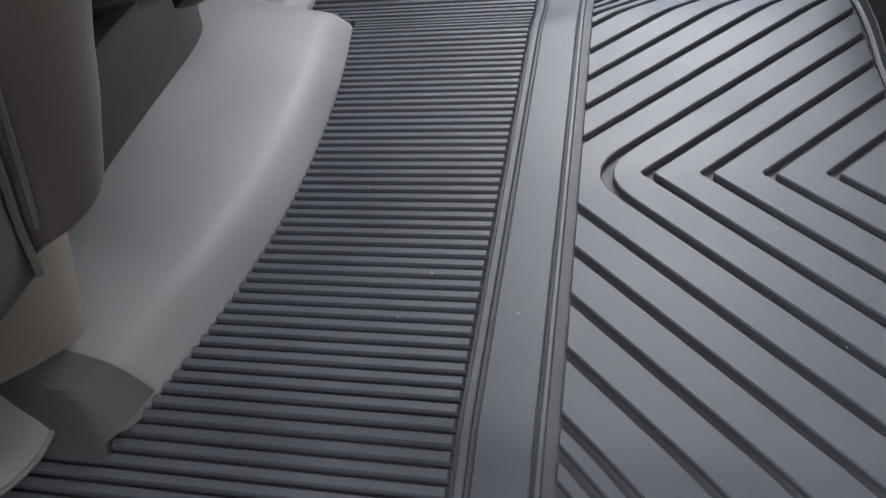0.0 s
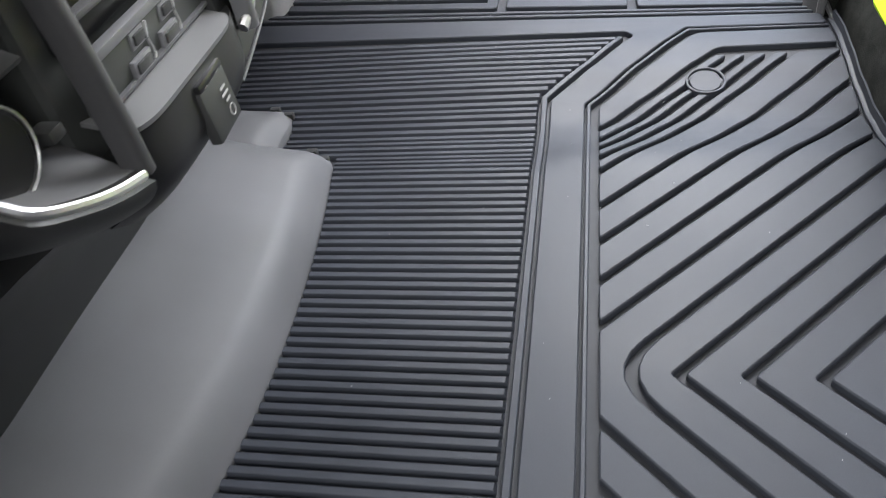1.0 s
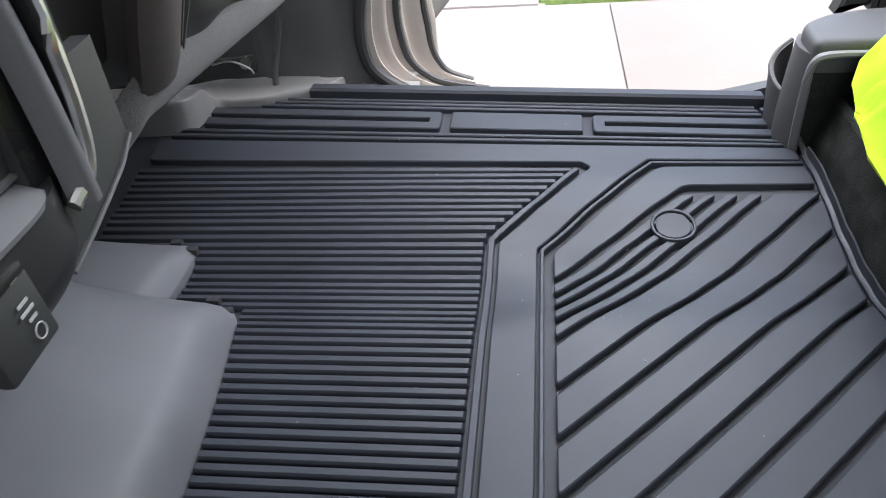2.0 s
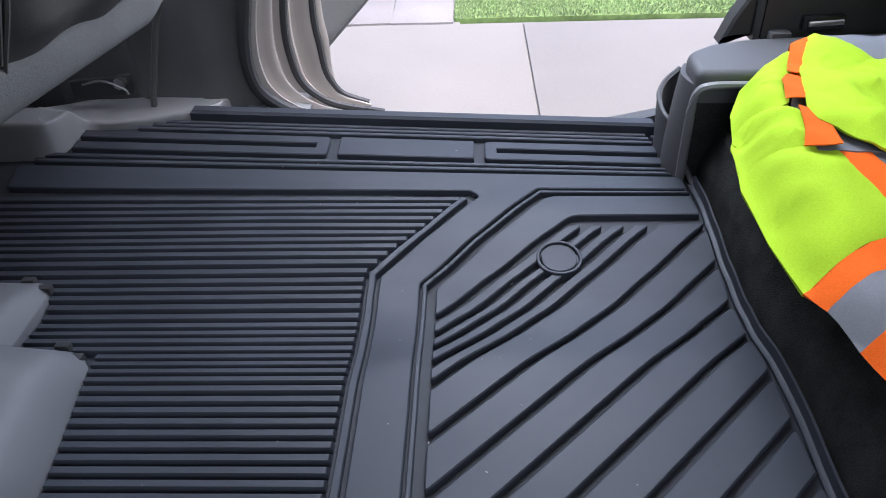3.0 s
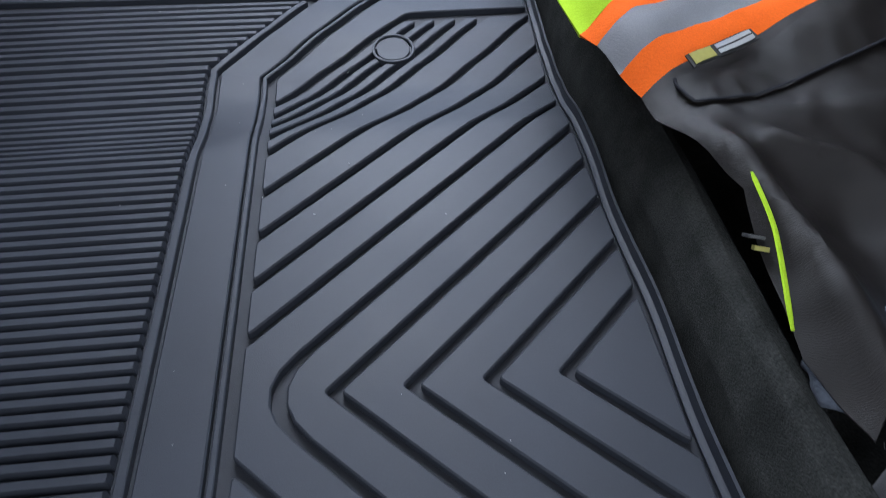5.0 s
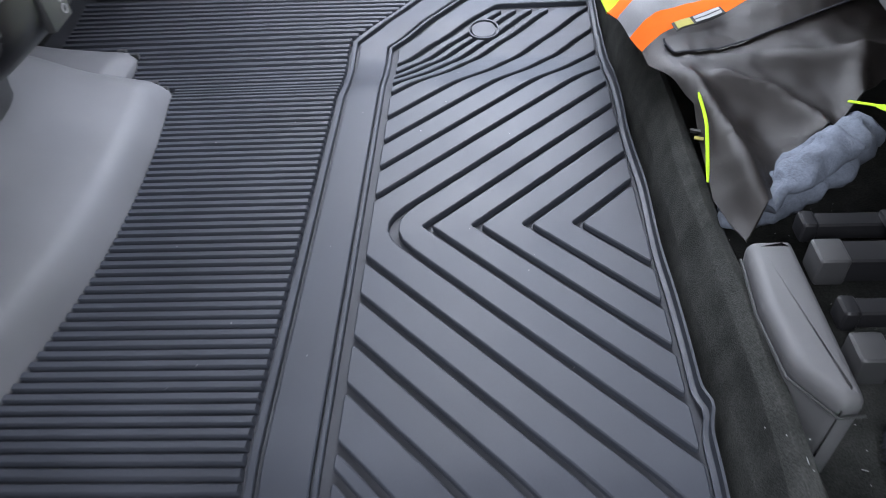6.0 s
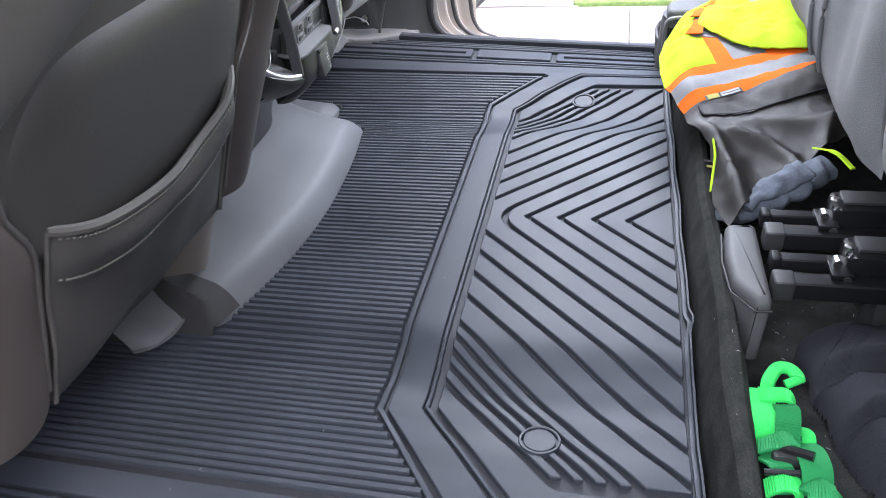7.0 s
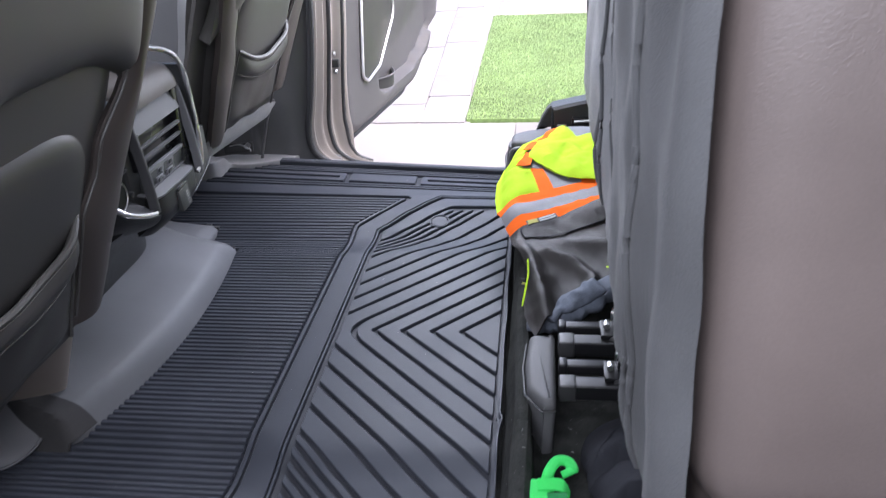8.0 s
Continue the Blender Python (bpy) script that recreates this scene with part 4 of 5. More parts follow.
def drape(x, y):
    """Height of the jacket where it lies over the bin edge."""
    edge = lerp_table([(-0.10, 0.288), (0.0, 0.290), (0.14, 0.272), (0.22, 0.254), (0.33, 0.250), (0.42, 0.262), (0.50, 0.290), (0.60, 0.36)], y)
    top = lerp_table([(-0.10, 0.070), (-0.02, 0.088), (0.12, 0.108), (0.20, 0.130), (0.35, 0.138), (0.50, 0.136), (0.62, 0.12)], y)
    d = x - edge
    roll = 1 - (1 - min(max(d / 0.035, 0), 1)) ** 2
    folds = 0.004 * math.sin(26 * x + 17 * y + 3 * noise.noise(Vector((x * 6, y * 6, 2)))) + 0.006 * noise.noise(Vector((x * 9, y * 8, 5.0)))
    wrinkle = noise.noise(Vector((x * 34 + y * 18, y * 26 - x * 14, 9.0)))
    folds += 0.0026 * (0.5 - 1.8 * abs(wrinkle))
    deep = step(0.13, 0.06, y)
    w = Vector((x * 10, y * 7, 4.4))
    u = x + 0.006 * noise.noise(w)
    ridges = 0.024 * ridge(u, y, RIDGE_LONG, 0.012) + 0.020 * ridge(u, y, RIDGE_POCKET, 0.012) + 0.017 * ridge(u, y, RIDGE_SHORT, 0.010) + 0.016 * ridge(u, y, RIDGE_END, 0.011)
    deep_folds = ridges - 0.012 + 0.003 * noise.noise(w * 2.4) + 0.0012 * noise.noise(w * 6)
    folds = folds * (1.0 - 0.4 * deep) + deep * deep_folds
    return top * (0.80 + 0.20 * roll) + folds * roll + 0.10 * max(x - 0.36, 0) * (y > 0)


def cloth(poly, lift=0.0, grid=0.010, thick=0.002, height=None):
    """A plan polygon cut finely and laid over the folds."""
    height = height or drape
    if area2(poly) < 0:
        poly = poly[::-1]
    bm = bmesh.new()
    face = bm.faces.new([bm.verts.new((x, y, 0)) for x, y in poly])
    bm.normal_update()
    bmesh.ops.triangulate(bm, faces=[face])
    xs, ys = [p[0] for p in poly], [p[1] for p in poly]
    for axis, lo, hi in ((0, min(xs), max(xs)), (1, min(ys), max(ys))):
        k = math.ceil(lo / grid)
        while k * grid < hi:
            at, no = [0, 0, 0], [0, 0, 0]
            at[axis], no[axis] = k * grid, 1
            bmesh.ops.bisect_plane(bm, geom=list(bm.verts) + list(bm.edges) + list(bm.faces), plane_co=at, plane_no=no)
            k += 1
    for v in bm.verts:
        v.co.z = height(v.co.x, v.co.y) + lift
    bm.normal_update()
    for f in bm.faces:
        if f.normal.z < 0:
            f.normal_flip()
    bmesh.ops.solidify(bm, geom=list(bm.faces), thickness=thick)
    return bm


def border_distance(poly, x, y):
    """Distance from a point to the polygon's outline."""
    best = 9.0
    for (ax, ay), (bx, by) in zip(poly, poly[1:] + poly[:1]):
        dx, dy = bx - ax, by - ay
        t = min(max(((x - ax) * dx + (y - ay) * dy) / max(dx * dx + dy * dy, 1e-9), 0), 1)
        best = min(best, math.hypot(x - ax - t * dx, y - ay - t * dy))
    return best


def crease(x, y, seed):
    """Soft creases with sharp valleys."""
    w = Vector((x * 17 + y * 7, y * 12 - x * 5, seed))
    n = noise.noise(w) + 0.35 * noise.noise(w * 2.7) + 0.15 * noise.noise(w * 7)
    return 0.6 - abs(n) * 2.0


def padded(poly, lift, dome, folds, seed, grid=0.006, raised=0.0):
    """A piece of cloth that swells over the one below, with creases."""
    def height(x, y):
        d = border_distance(poly, x, y)
        full = 1 - math.exp(-d / 0.014)
        return drape(x, y) + lift * (1 + raised * step(0.40, 0.47, y)) + dome * full + folds * crease(x, y, seed) * full
    return cloth(poly, 0, grid, 0.003, height)


jacket = thing("safety_jacket", "neon yellow safety jacket with orange and silver bands, dark lower part", "jacket")
BANDS = [(-0.065, 0.275, 0.147, 0.34), (-0.046, 0.266, 0.170, 0.34), (-0.018, 0.257, 0.2005, 0.36), (0.0, 0.249, 0.2185, 0.42)]


def across(t, off):
    """A point along the waist bands, which fan out a little; off is the distance below the upper edge."""
    k = 0
    while k < 2 and off > BANDS[k + 1][0]:
        k += 1
    (o0, x0, y0, m0), (o1, x1, y1, m1) = BANDS[k], BANDS[k + 1]
    f = (off - o0) / (o1 - o0)
    return (x0 + (x1 - x0) * f + 0.25 * t, y0 + (y1 - y0) * f + (m0 + (m1 - m0) * f) * 0.25 * t)


def round_off(poly, r=0.012):
    return fillet(poly, r, 4)


part("front", padded([across(0.0, 0), across(0.30, 0), (0.306, 0.336), (0.284, 0.345), (0.268, 0.358), (0.250, 0.372), (0.243, 0.335), (0.243, 0.27)], 0.0, 0.004, 0.006, 1.0), NEON, jacket, "neon yellow chest", 60)
part("brace_band", cloth([across(0.30, 0), across(0.40, 0), (0.330, 0.333), (0.318, 0.345), (0.303, 0.338)]), ORANGE, jacket, "orange band", 60)
part("brace_reflector", cloth([across(0.40, 0), across(0.60, 0), (0.396, 0.326), (0.390, 0.36), (0.326, 0.36), (0.330, 0.333)]), SILVER, jacket, "silver grey reflective band", 60)
part("brace_band", cloth([across(0.60, 0), across(0.70, 0), (0.416, 0.340), (0.39, 0.36), (0.396, 0.326)]), ORANGE, jacket, "orange band", 60)
part("back", cloth([across(0.70, 0), across(1, 0), (0.58, 0.42), (0.58, 0.56), (0.42, 0.57), (0.41, 0.44), (0.39, 0.36), (0.416, 0.34)]), NEON, jacket, "neon yellow back", 60)
part("lining_band", cloth([(0.338, 0.500), (0.298, 0.410), (0.292, 0.335), (0.345, 0.333), (0.352, 0.366), (0.38, 0.44), (0.37, 0.52)], 0.001), SILVER, jacket, "silver grey reflective band", 60)
part("lining_edge", cloth([(0.349, 0.364), (0.343, 0.330), (0.372, 0.334), (0.40, 0.35)], 0.001), ORANGE, jacket, "orange band", 60)
part("puff", padded(round_off([(0.247, 0.352), (0.254, 0.402), (0.266, 0.430), (0.280, 0.418), (0.296, 0.408), (0.306, 0.388), (0.302, 0.366), (0.286, 0.336), (0.268, 0.350)]), 0.001, 0.006, 0.010, 2.4), NEON, jacket, "bunched neon yellow cloth", 60)
part("puff_edge", cloth([(0.298, 0.396), (0.313, 0.388), (0.307, 0.332), (0.280, 0.333), (0.290, 0.36)], 0.0075, 0.006, 0.001), ORANGE, jacket, "orange band", 60)
part("collar", padded(round_off([(0.255, 0.400), (0.271, 0.463), (0.293, 0.512), (0.313, 0.540), (0.346, 0.553), (0.352, 0.530), (0.334, 0.490), (0.310, 0.449), (0.298, 0.413), (0.276, 0.400)]), 0.002, 0.007, 0.010, 5.1), NEON, jacket, "bunched neon yellow collar", 60)
part("collar_edge", cloth([(0.336, 0.498), (0.304, 0.452), (0.292, 0.408), (0.307, 0.408), (0.324, 0.451), (0.342, 0.49)], 0.0090, 0.006, 0.001), ORANGE, jacket, "orange band", 60)
part("waist_band", cloth([across(0, 0), across(1, 0), across(1, -0.018), across(0, -0.018)]), ORANGE, jacket, "orange band", 60)
part("waist_reflector", cloth([across(0, -0.018), across(1, -0.018), across(1, -0.046), across(0, -0.046)]), SILVER, jacket, "silver grey reflective band", 60)
part("hem_band", cloth([across(0, -0.046), across(1, -0.046), across(1, -0.065), across(0, -0.065)]), ORANGE, jacket, "orange band", 60)
part("lower_body", cloth([across(0, -0.065), across(1, -0.065), (0.58, 0.22), (0.56, 0.06), (0.47, 0.06), (0.44, 0.035), (0.40, 0.0), (0.358, -0.05), (0.318, -0.100), (0.302, -0.055), (0.3035, 0.045), (0.290, 0.09), (0.278, 0.125)], 0, 0.006), DARK_CLOTH, jacket, "dark charcoal lower part", 70)
flap = [(0.291, 0.146), (0.301, 0.122), (0.338, 0.121), (0.371, 0.131), (0.43, 0.147), (0.50, 0.17), (0.46, 0.225), (0.381, 0.174), (0.33, 0.150)]
part("pocket_flap", padded(round_off(flap, 0.006), 0.002, 0.002, 0.001, 3.0), DARK_CLOTH, jacket, "", 60)
part("pocket_seam", tube([(x, y, drape(x, y) + 0.0035) for x, y in round_off(flap, 0.006)[2:26]], 0.0013, 6, 0.6), KNIT, jacket)


def on_tag(a, b):
    """A point on the sewn label: a along it, b across it."""
    return (0.3010 + 0.0495 * a + 0.0038 * b, 0.1530 + 0.0180 * a - 0.0090 * b)


tag = part("tag", cloth([on_tag(0, 0), on_tag(1, 0), on_tag(1, 1), on_tag(0, 1)], 0.0095, 0.012, 0.001), BLACK, jacket)
part("tag_mark", cloth([on_tag(0.04, 0.08), on_tag(0.36, 0.08), on_tag(0.36, 0.92), on_tag(0.04, 0.92)], 0.0105, 0.012, 0.0006), LABEL_GOLD, tag)
for k in range(2):
    part("tag_bar", cloth([on_tag(0.42, 0.14 + 0.42 * k), on_tag(0.94, 0.14 + 0.42 * k), on_tag(0.94, 0.44 + 0.42 * k), on_tag(0.42, 0.44 + 0.42 * k)], 0.0105, 0.012, 0.0006), LABEL, tag)
part("zip_pull", tube(smooth_path([(0.306, 0.047, 0.108), (0.307, 0.018, 0.100), (0.305, -0.002, 0.094), (0.299, -0.043, 0.078)], 6), [0.0008] + [0.0016] * 16 + [0.0014, 0.0010], 6, 0.6), NEON, jacket, "neon zip cord")
pull_tag = part("pocket_tag", moved(box(-0.009, 0.009, -0.0045, 0.0045, -0.001, 0.001, 0.0005), pose(0.300, 0.016, 0.088, 0, 40, 70)), BLACK, jacket)
part("pocket_tag_mark", moved(box(-0.004, 0.004, -0.004, 0.004, -0.0012, 0.0014, 0.0003), pose(0.302, 0.009, 0.085, 0, 40, 70)), LABEL_GOLD, pull_tag)
sleeve = [(0.372, 0.572), (0.324, 0.468), (0.304, 0.395), (0.303, 0.370), (0.324, 0.339), (0.351, 0.305), (0.375, 0.286), (0.45, 0.270), (0.60, 0.29), (0.60, 0.46), (0.464, 0.482), (0.435, 0.490), (0.398, 0.486), (0.386, 0.518)]
part("sleeve", padded(round_off(sleeve, 0.006), 0.008, 0.009, 0.010, 7.7, 0.007, 0.5), NEON, jacket, "folded neon yellow sleeve", 60)
part("sleeve_edge", cloth([(0.320, 0.462), (0.318, 0.478), (0.360, 0.584), (0.374, 0.588), (0.380, 0.572), (0.334, 0.470)], 0.012, 0.008, 0.001), ORANGE, jacket, "orange band", 60)
part("sleeve_reflector", cloth([(0.374, 0.588), (0.44, 0.560), (0.45, 0.488), (0.398, 0.484), (0.386, 0.518), (0.372, 0.570)], 0.009), SILVER, jacket, "silver grey reflective band", 60)

# ---- glove ----
glove = thing("work_glove", "blue grey worn work glove under the jacket hem", "glove")


def finger(points, radii, name):
    bm = tube(smooth_path(points, 12), [lerp_table([(i / (len(radii) - 1), r) for i, r in enumerate(radii)], k / (12 * (len(points) - 1))) for k in range(12 * (len(points) - 1) + 1)], 20, 0.7)
    for v in bm.verts:
        c = v.co.copy()
        v.co += noise.noise_vector(c * 45) * 0.006 + noise.noise_vector(c * 110) * 0.0035
    part(name, bm, GLOVE, glove, angle=80)


finger([(0.322, -0.052, 0.046), (0.338, -0.056, 0.056), (0.362, -0.042, 0.068), (0.400, -0.022, 0.080), (0.442, 0.018, 0.084)], [0.010, 0.017, 0.022, 0.025, 0.021], "palm")
finger([(0.340, -0.070, 0.072), (0.372, -0.046, 0.090), (0.410, -0.020, 0.100)], [0.009, 0.015, 0.015], "finger")
finger([(0.322, -0.048, 0.054), (0.320, -0.066, 0.058), (0.328, -0.080, 0.060)], [0.008, 0.012, 0.007], "thumb")
cord = thing("draw_cord", "short neon yellow cord end under the seat", "cord")
part("cord_end", tube(smooth_path([(0.425, 0.022, 0.110), (0.445, -0.005, 0.118), (0.46, -0.034, 0.112)], 6), [0.002] * 5 + [0.004] * 8, 6, 0.5), NEON, cord)

# ---- bin divider ----
divider = thing("bin_divider", "grey moulded plastic divider at the bin edge", "divider")
div = pillow(fillet([(0.310, -0.112), (0.305, -0.180), (0.308, -0.232), (0.328, -0.264), (0.345, -0.262), (0.346, -0.112)], [0.012, 0.03, 0.03, 0.014, 0.008, 0.006], 6), -0.01, 0.080, 0.010)
for v in div.verts:
    k = min(max((v.co.z - 0.02) / 0.06, 0), 1)
    v.co.x += 0.004 * (1 - k) * (1 if v.co.x < 0.33 else -1)
    v.co.z += 0.03 * (-0.17 - v.co.y) * k
part("panel", div, GREY_TRIM, divider, "smooth grey moulding", 60)
part("parting_line", tube([(0.3065, -0.125, 0.068), (0.3025, -0.18, 0.068), (0.306, -0.235, 0.069), (0.327, -0.267, 0.070), (0.344, -0.265, 0.070)], 0.0012, 6), BLACK, divider)

# ---- steel seat legs ----


def leg_pair(y, z, x0, dy2, dz2):
    legs = thing("seat_leg_assembly", "glossy black steel tube legs folded under the seat", "seat leg", "folded seat legs")
    for dy, dz, r, x1 in ((0.0, 0.0, 0.0112, 0.66), (dy2, dz2, 0.0078, x0 + 0.075)):
        bar = part("tube", box(x0, x1, y + dy - r, y + dy + r, z + dz - r, z + dz + r, 0.004, 3), LEG_PAINT, legs)
        part("end_cap", box(x0 - 0.004, x0 + (0.018 if r > 0.01 else 0.008), y + dy - r - 0.0015, y + dy + r + 0.0015, z + dz - r - 0.0015, z + dz + r + 0.0015, 0.004, 3), LEG_CAP if r > 0.01 else LEG_PAINT, bar)
    clamp = part("bracket", box(x0 + 0.068, x0 + 0.16, y + 0.010, y + 0.05, z + 0.004, z + 0.036, 0.009, 3), LEG_GLOSS, legs)
    part("bolt", moved(tube([(0, 0, 0), (0, 0, 0.012), (0, 0, 0.014)], [0.006, 0.006, 0.004], 8), pose(x0 + 0.072, y + 0.028, z + 0.024)), STEEL, clamp)
    for bx, by, bz in ((0.060, 0.020, 0.022), (0.068, 0.004, 0.012), (0.128, 0.012, 0.030)):
        part("bolt", moved(tube([(0, -0.007, 0), (0, 0.004, 0), (0, 0.006, 0)], [0.0045, 0.0045, 0.003], 8), pose(x0 + bx, y + by, z + bz)), STEEL, clamp)
    part("hinge_plate", box(x0 + 0.052, x0 + 0.074, y - 0.002, y + 0.036, z + 0.012, z + 0.018, 0.002), LEG_PAINT, clamp)
    part("top_plate", box(x0 + 0.078, x0 + 0.150, y + 0.017, y + 0.044, z + 0.035, z + 0.039, 0.0016), LEG_CAP, clamp, "matt black pressed plate")
    part("stand", box(x0 + 0.10, x0 + 0.14, y - 0.008, y + 0.03, -0.002, z, 0.004), BLACK, legs)
    return legs


leg_pair(-0.141, 0.080, 0.353, 0.034, 0.004)
leg_pair(-0.223, 0.073, 0.352, 0.030, 0.010)

# ---- black sweatshirt ----
shirt = thing("sweatshirt", "crumpled black knit sweatshirt lying in the bin", "sweatshirt")


SHIRT_CREASE = [(0.385, -0.322), (0.420, -0.308), (0.450, -0.309), (0.484, -0.335), (0.484, -0.382), (0.458, -0.415)]
SHIRT_FOLD = [(0.398, -0.376), (0.420, -0.366), (0.440, -0.368), (0.452, -0.388), (0.448, -0.412)]
SHIRT_BACK = [(0.466, -0.215), (0.505, -0.250), (0.522, -0.300), (0.512, -0.360)]


SHIRT_RIBS = {"ribbed_hem": ((0.396, -0.318), (0.462, -0.210), 0.011), "ribbed_cuff": ((0.404, -0.385), (0.418, -0.424), 0.014)}


def rib_band(x, y):
    """The ribbed border that a point lies on, and how far along it."""
    for name, ((x0, y0), (x1, y1), wide) in SHIRT_RIBS.items():
        ln = math.hypot(x1 - x0, y1 - y0)
        t = ((x - x0) * (x1 - x0) + (y - y0) * (y1 - y0)) / ln
        off = abs((x - x0) * (y1 - y0) - (y - y0) * (x1 - x0)) / ln
        if -0.004 < t < ln + 0.004 and off < wide:
            return name, t + 0.01
    return None


def heap(u, v):
    """A jersey thrown down in a soft dome, with long curling folds and ribbed hems."""
    x, y = 0.355 + 0.215 * u, -0.500 + 0.330 * v
    wob = 0.007 * noise.noise(Vector((x * 15, y * 15, 3)))
    a = math.atan2(y + 0.325, x - 0.455)
    reach = 1 + 0.10 * math.sin(3 * a + 0.6) + 0.07 * noise.noise(Vector((math.cos(a) * 2, math.sin(a) * 2, 8)))
    d = math.hypot((x - 0.457) / 0.080, (y + 0.318) / 0.118) / reach + wob * 4
    d = max(d, 0.0)
    if d > 1:
        return Vector((x, y, -0.01))
    z = 0.052 * (1 - d ** 3.2) ** 0.6
    px, py = x + wob, y - wob
    z += 0.013 * ridge(px, py - 0.010, SHIRT_CREASE, 0.012) - 0.016 * ridge(px, py + 0.004, SHIRT_CREASE, 0.0065)
    z += 0.010 * ridge(px, py - 0.008, SHIRT_FOLD, 0.010) - 0.014 * ridge(px, py + 0.003, SHIRT_FOLD, 0.0055)
    z += 0.010 * ridge(px, py, SHIRT_BACK, 0.012) - 0.006 * ridge(px - 0.016, py, SHIRT_BACK, 0.007)
    z += 0.004 * noise.noise(Vector((x * 26, y * 20, 5))) + 0.0012 * noise.noise(Vector((x * 90, y * 90, 1)))
    if rib_band(x, y):
        z += 0.0016 * math.sin(rib_band(x, y)[1] * 2 * math.pi / 0.0052) - 0.003
    return Vector((x, y, max(z, 0.0012)))


for name, label in (("cloth", ""), ("ribbed_hem", "finely ribbed hem"), ("ribbed_cuff", "finely ribbed cuff")):
    knit = sheet(heap, 150, 210)
    bmesh.ops.delete(knit, geom=[v for v in knit.verts if v.co.z < 0.001], context="VERTS")
    other = [f for f in knit.faces if (rib_band(*f.calc_center_median()[:2]) or ("cloth", 0))[0] != name]
    bmesh.ops.delete(knit, geom=other, context="FACES")
    knit.normal_update()
    part(name, knit, KNIT, shirt, label, 80)

# ---- green ratchet strap ----
strap = thing("ratchet_strap", "bundled green webbing strap with a coated hook", "strap")


def ribbon(points, w, mat, name="webbing", up=(0, 0, 1)):
    pts = smooth_path(points, 6)
    bm = bmesh.new()
    rows = []
    for i, p in enumerate(pts):
        way = (pts[min(i + 1, len(pts) - 1)] - pts[max(i - 1, 0)]).normalized()
        side = way.cross(Vector(up)).normalized()
        rows.append([bm.verts.new(p + side * (w * t)) for t in (-0.5, -0.17, 0.17, 0.5)])
    for a, b in zip(rows, rows[1:]):
        for k in range(3):
            bm.faces.new((a[k], a[k + 1], b[k + 1], b[k]))
    bm.normal_update()
    bmesh.ops.solidify(bm, geom=list(bm.faces), thickness=0.0022)
    return part(name, bm, mat, strap)


def ribbed(points, w, mat, up=(0, 0, 1), parent=None, name="webbing"):
    """Webbing with fine ribs across it."""
    pts = smooth_path(points, 14)
    bm = bmesh.new()
    rows = []
    for i, p in enumerate(pts):
        way = (pts[min(i + 1, len(pts) - 1)] - pts[max(i - 1, 0)]).normalized()
        side = way.cross(Vector(up)).normalized()
        top = side.cross(way).normalized() * (0.0010 if i % 2 else 0.0)
        rows.append([bm.verts.new(p + top + side * (w * t)) for t in (-0.5, -0.17, 0.17, 0.5)])
    for a, b in zip(rows, rows[1:]):
        for k in range(3):
            bm.faces.new((a[k], a[k + 1], b[k + 1], b[k]))
    bm.normal_update()
    bmesh.ops.solidify(bm, geom=list(bm.faces), thickness=0.0022)
    return part(name, bm, mat, parent or strap, "", 20)


hook = [(0.3345, -0.357, 0.030), (0.3345, -0.340, 0.041), (0.344, -0.324, 0.046), (0.356, -0.323, 0.046), (0.3625, -0.333, 0.044), (0.356, -0.338, 0.043), (0.350, -0.340, 0.041)]
part("hook", tube(smooth_path(hook, 8), [0.0068] * 34 + [0.005] * 15, 10, 0.8), GREEN_BRIGHT, strap, "bright green coated hook")
ribbon([(0.327, -0.338, 0.026), (0.326, -0.352, 0.044), (0.325, -0.376, 0.047), (0.325, -0.398, 0.041), (0.324, -0.412, 0.024)], 0.022, GREEN_BRIGHT)
ribbed([(0.322, -0.362, 0.048), (0.336, -0.3625, 0.050), (0.350, -0.362, 0.048), (0.358, -0.363, 0.030)], 0.017, GREEN_BRIGHT)
ribbed([(0.343, -0.372, 0.046), (0.344, -0.384, 0.053), (0.342, -0.400, 0.052), (0.341, -0.414, 0.040)], 0.021, GREEN)
ribbon([(0.356, -0.378, 0.024), (0.360, -0.392, 0.036), (0.362, -0.402, 0.036), (0.360, -0.412, 0.020)], 0.012, GREEN_BRIGHT)
ribbed([(0.316, -0.417, 0.036), (0.330, -0.418, 0.048), (0.344, -0.414, 0.048), (0.358, -0.412, 0.032)], 0.016, GREEN)
ribbon([(0.354, -0.408, 0.036), (0.357, -0.424, 0.046), (0.360, -0.442, 0.044), (0.362, -0.456, 0.026)], 0.026, GREEN)
ribbon([(0.322, -0.422, 0.034), (0.330, -0.434, 0.040), (0.336, -0.444, 0.034), (0.338, -0.455, 0.022)], 0.020, GREEN)
ribbed([(0.318, -0.456, 0.028), (0.330, -0.456, 0.040), (0.342, -0.456, 0.038), (0.350, -0.458, 0.024)], 0.018, GREEN_BRIGHT)
ribbon([(0.346, -0.446, 0.030), (0.356, -0.455, 0.040), (0.370, -0.468, 0.036), (0.392, -0.482, 0.010)], 0.022, GREEN)
ribbed([(0.350, -0.462, 0.038), (0.362, -0.464, 0.046), (0.374, -0.463, 0.038)], 0.020, GREEN)
ribbon([(0.318, -0.480, 0.024), (0.332, -0.484, 0.034), (0.350, -0.486, 0.030), (0.366, -0.49, 0.012)], 0.024, GREEN)
ribbon([(0.322, -0.505, 0.018), (0.334, -0.510, 0.030), (0.346, -0.515, 0.014)], 0.026, GREEN_BRIGHT)
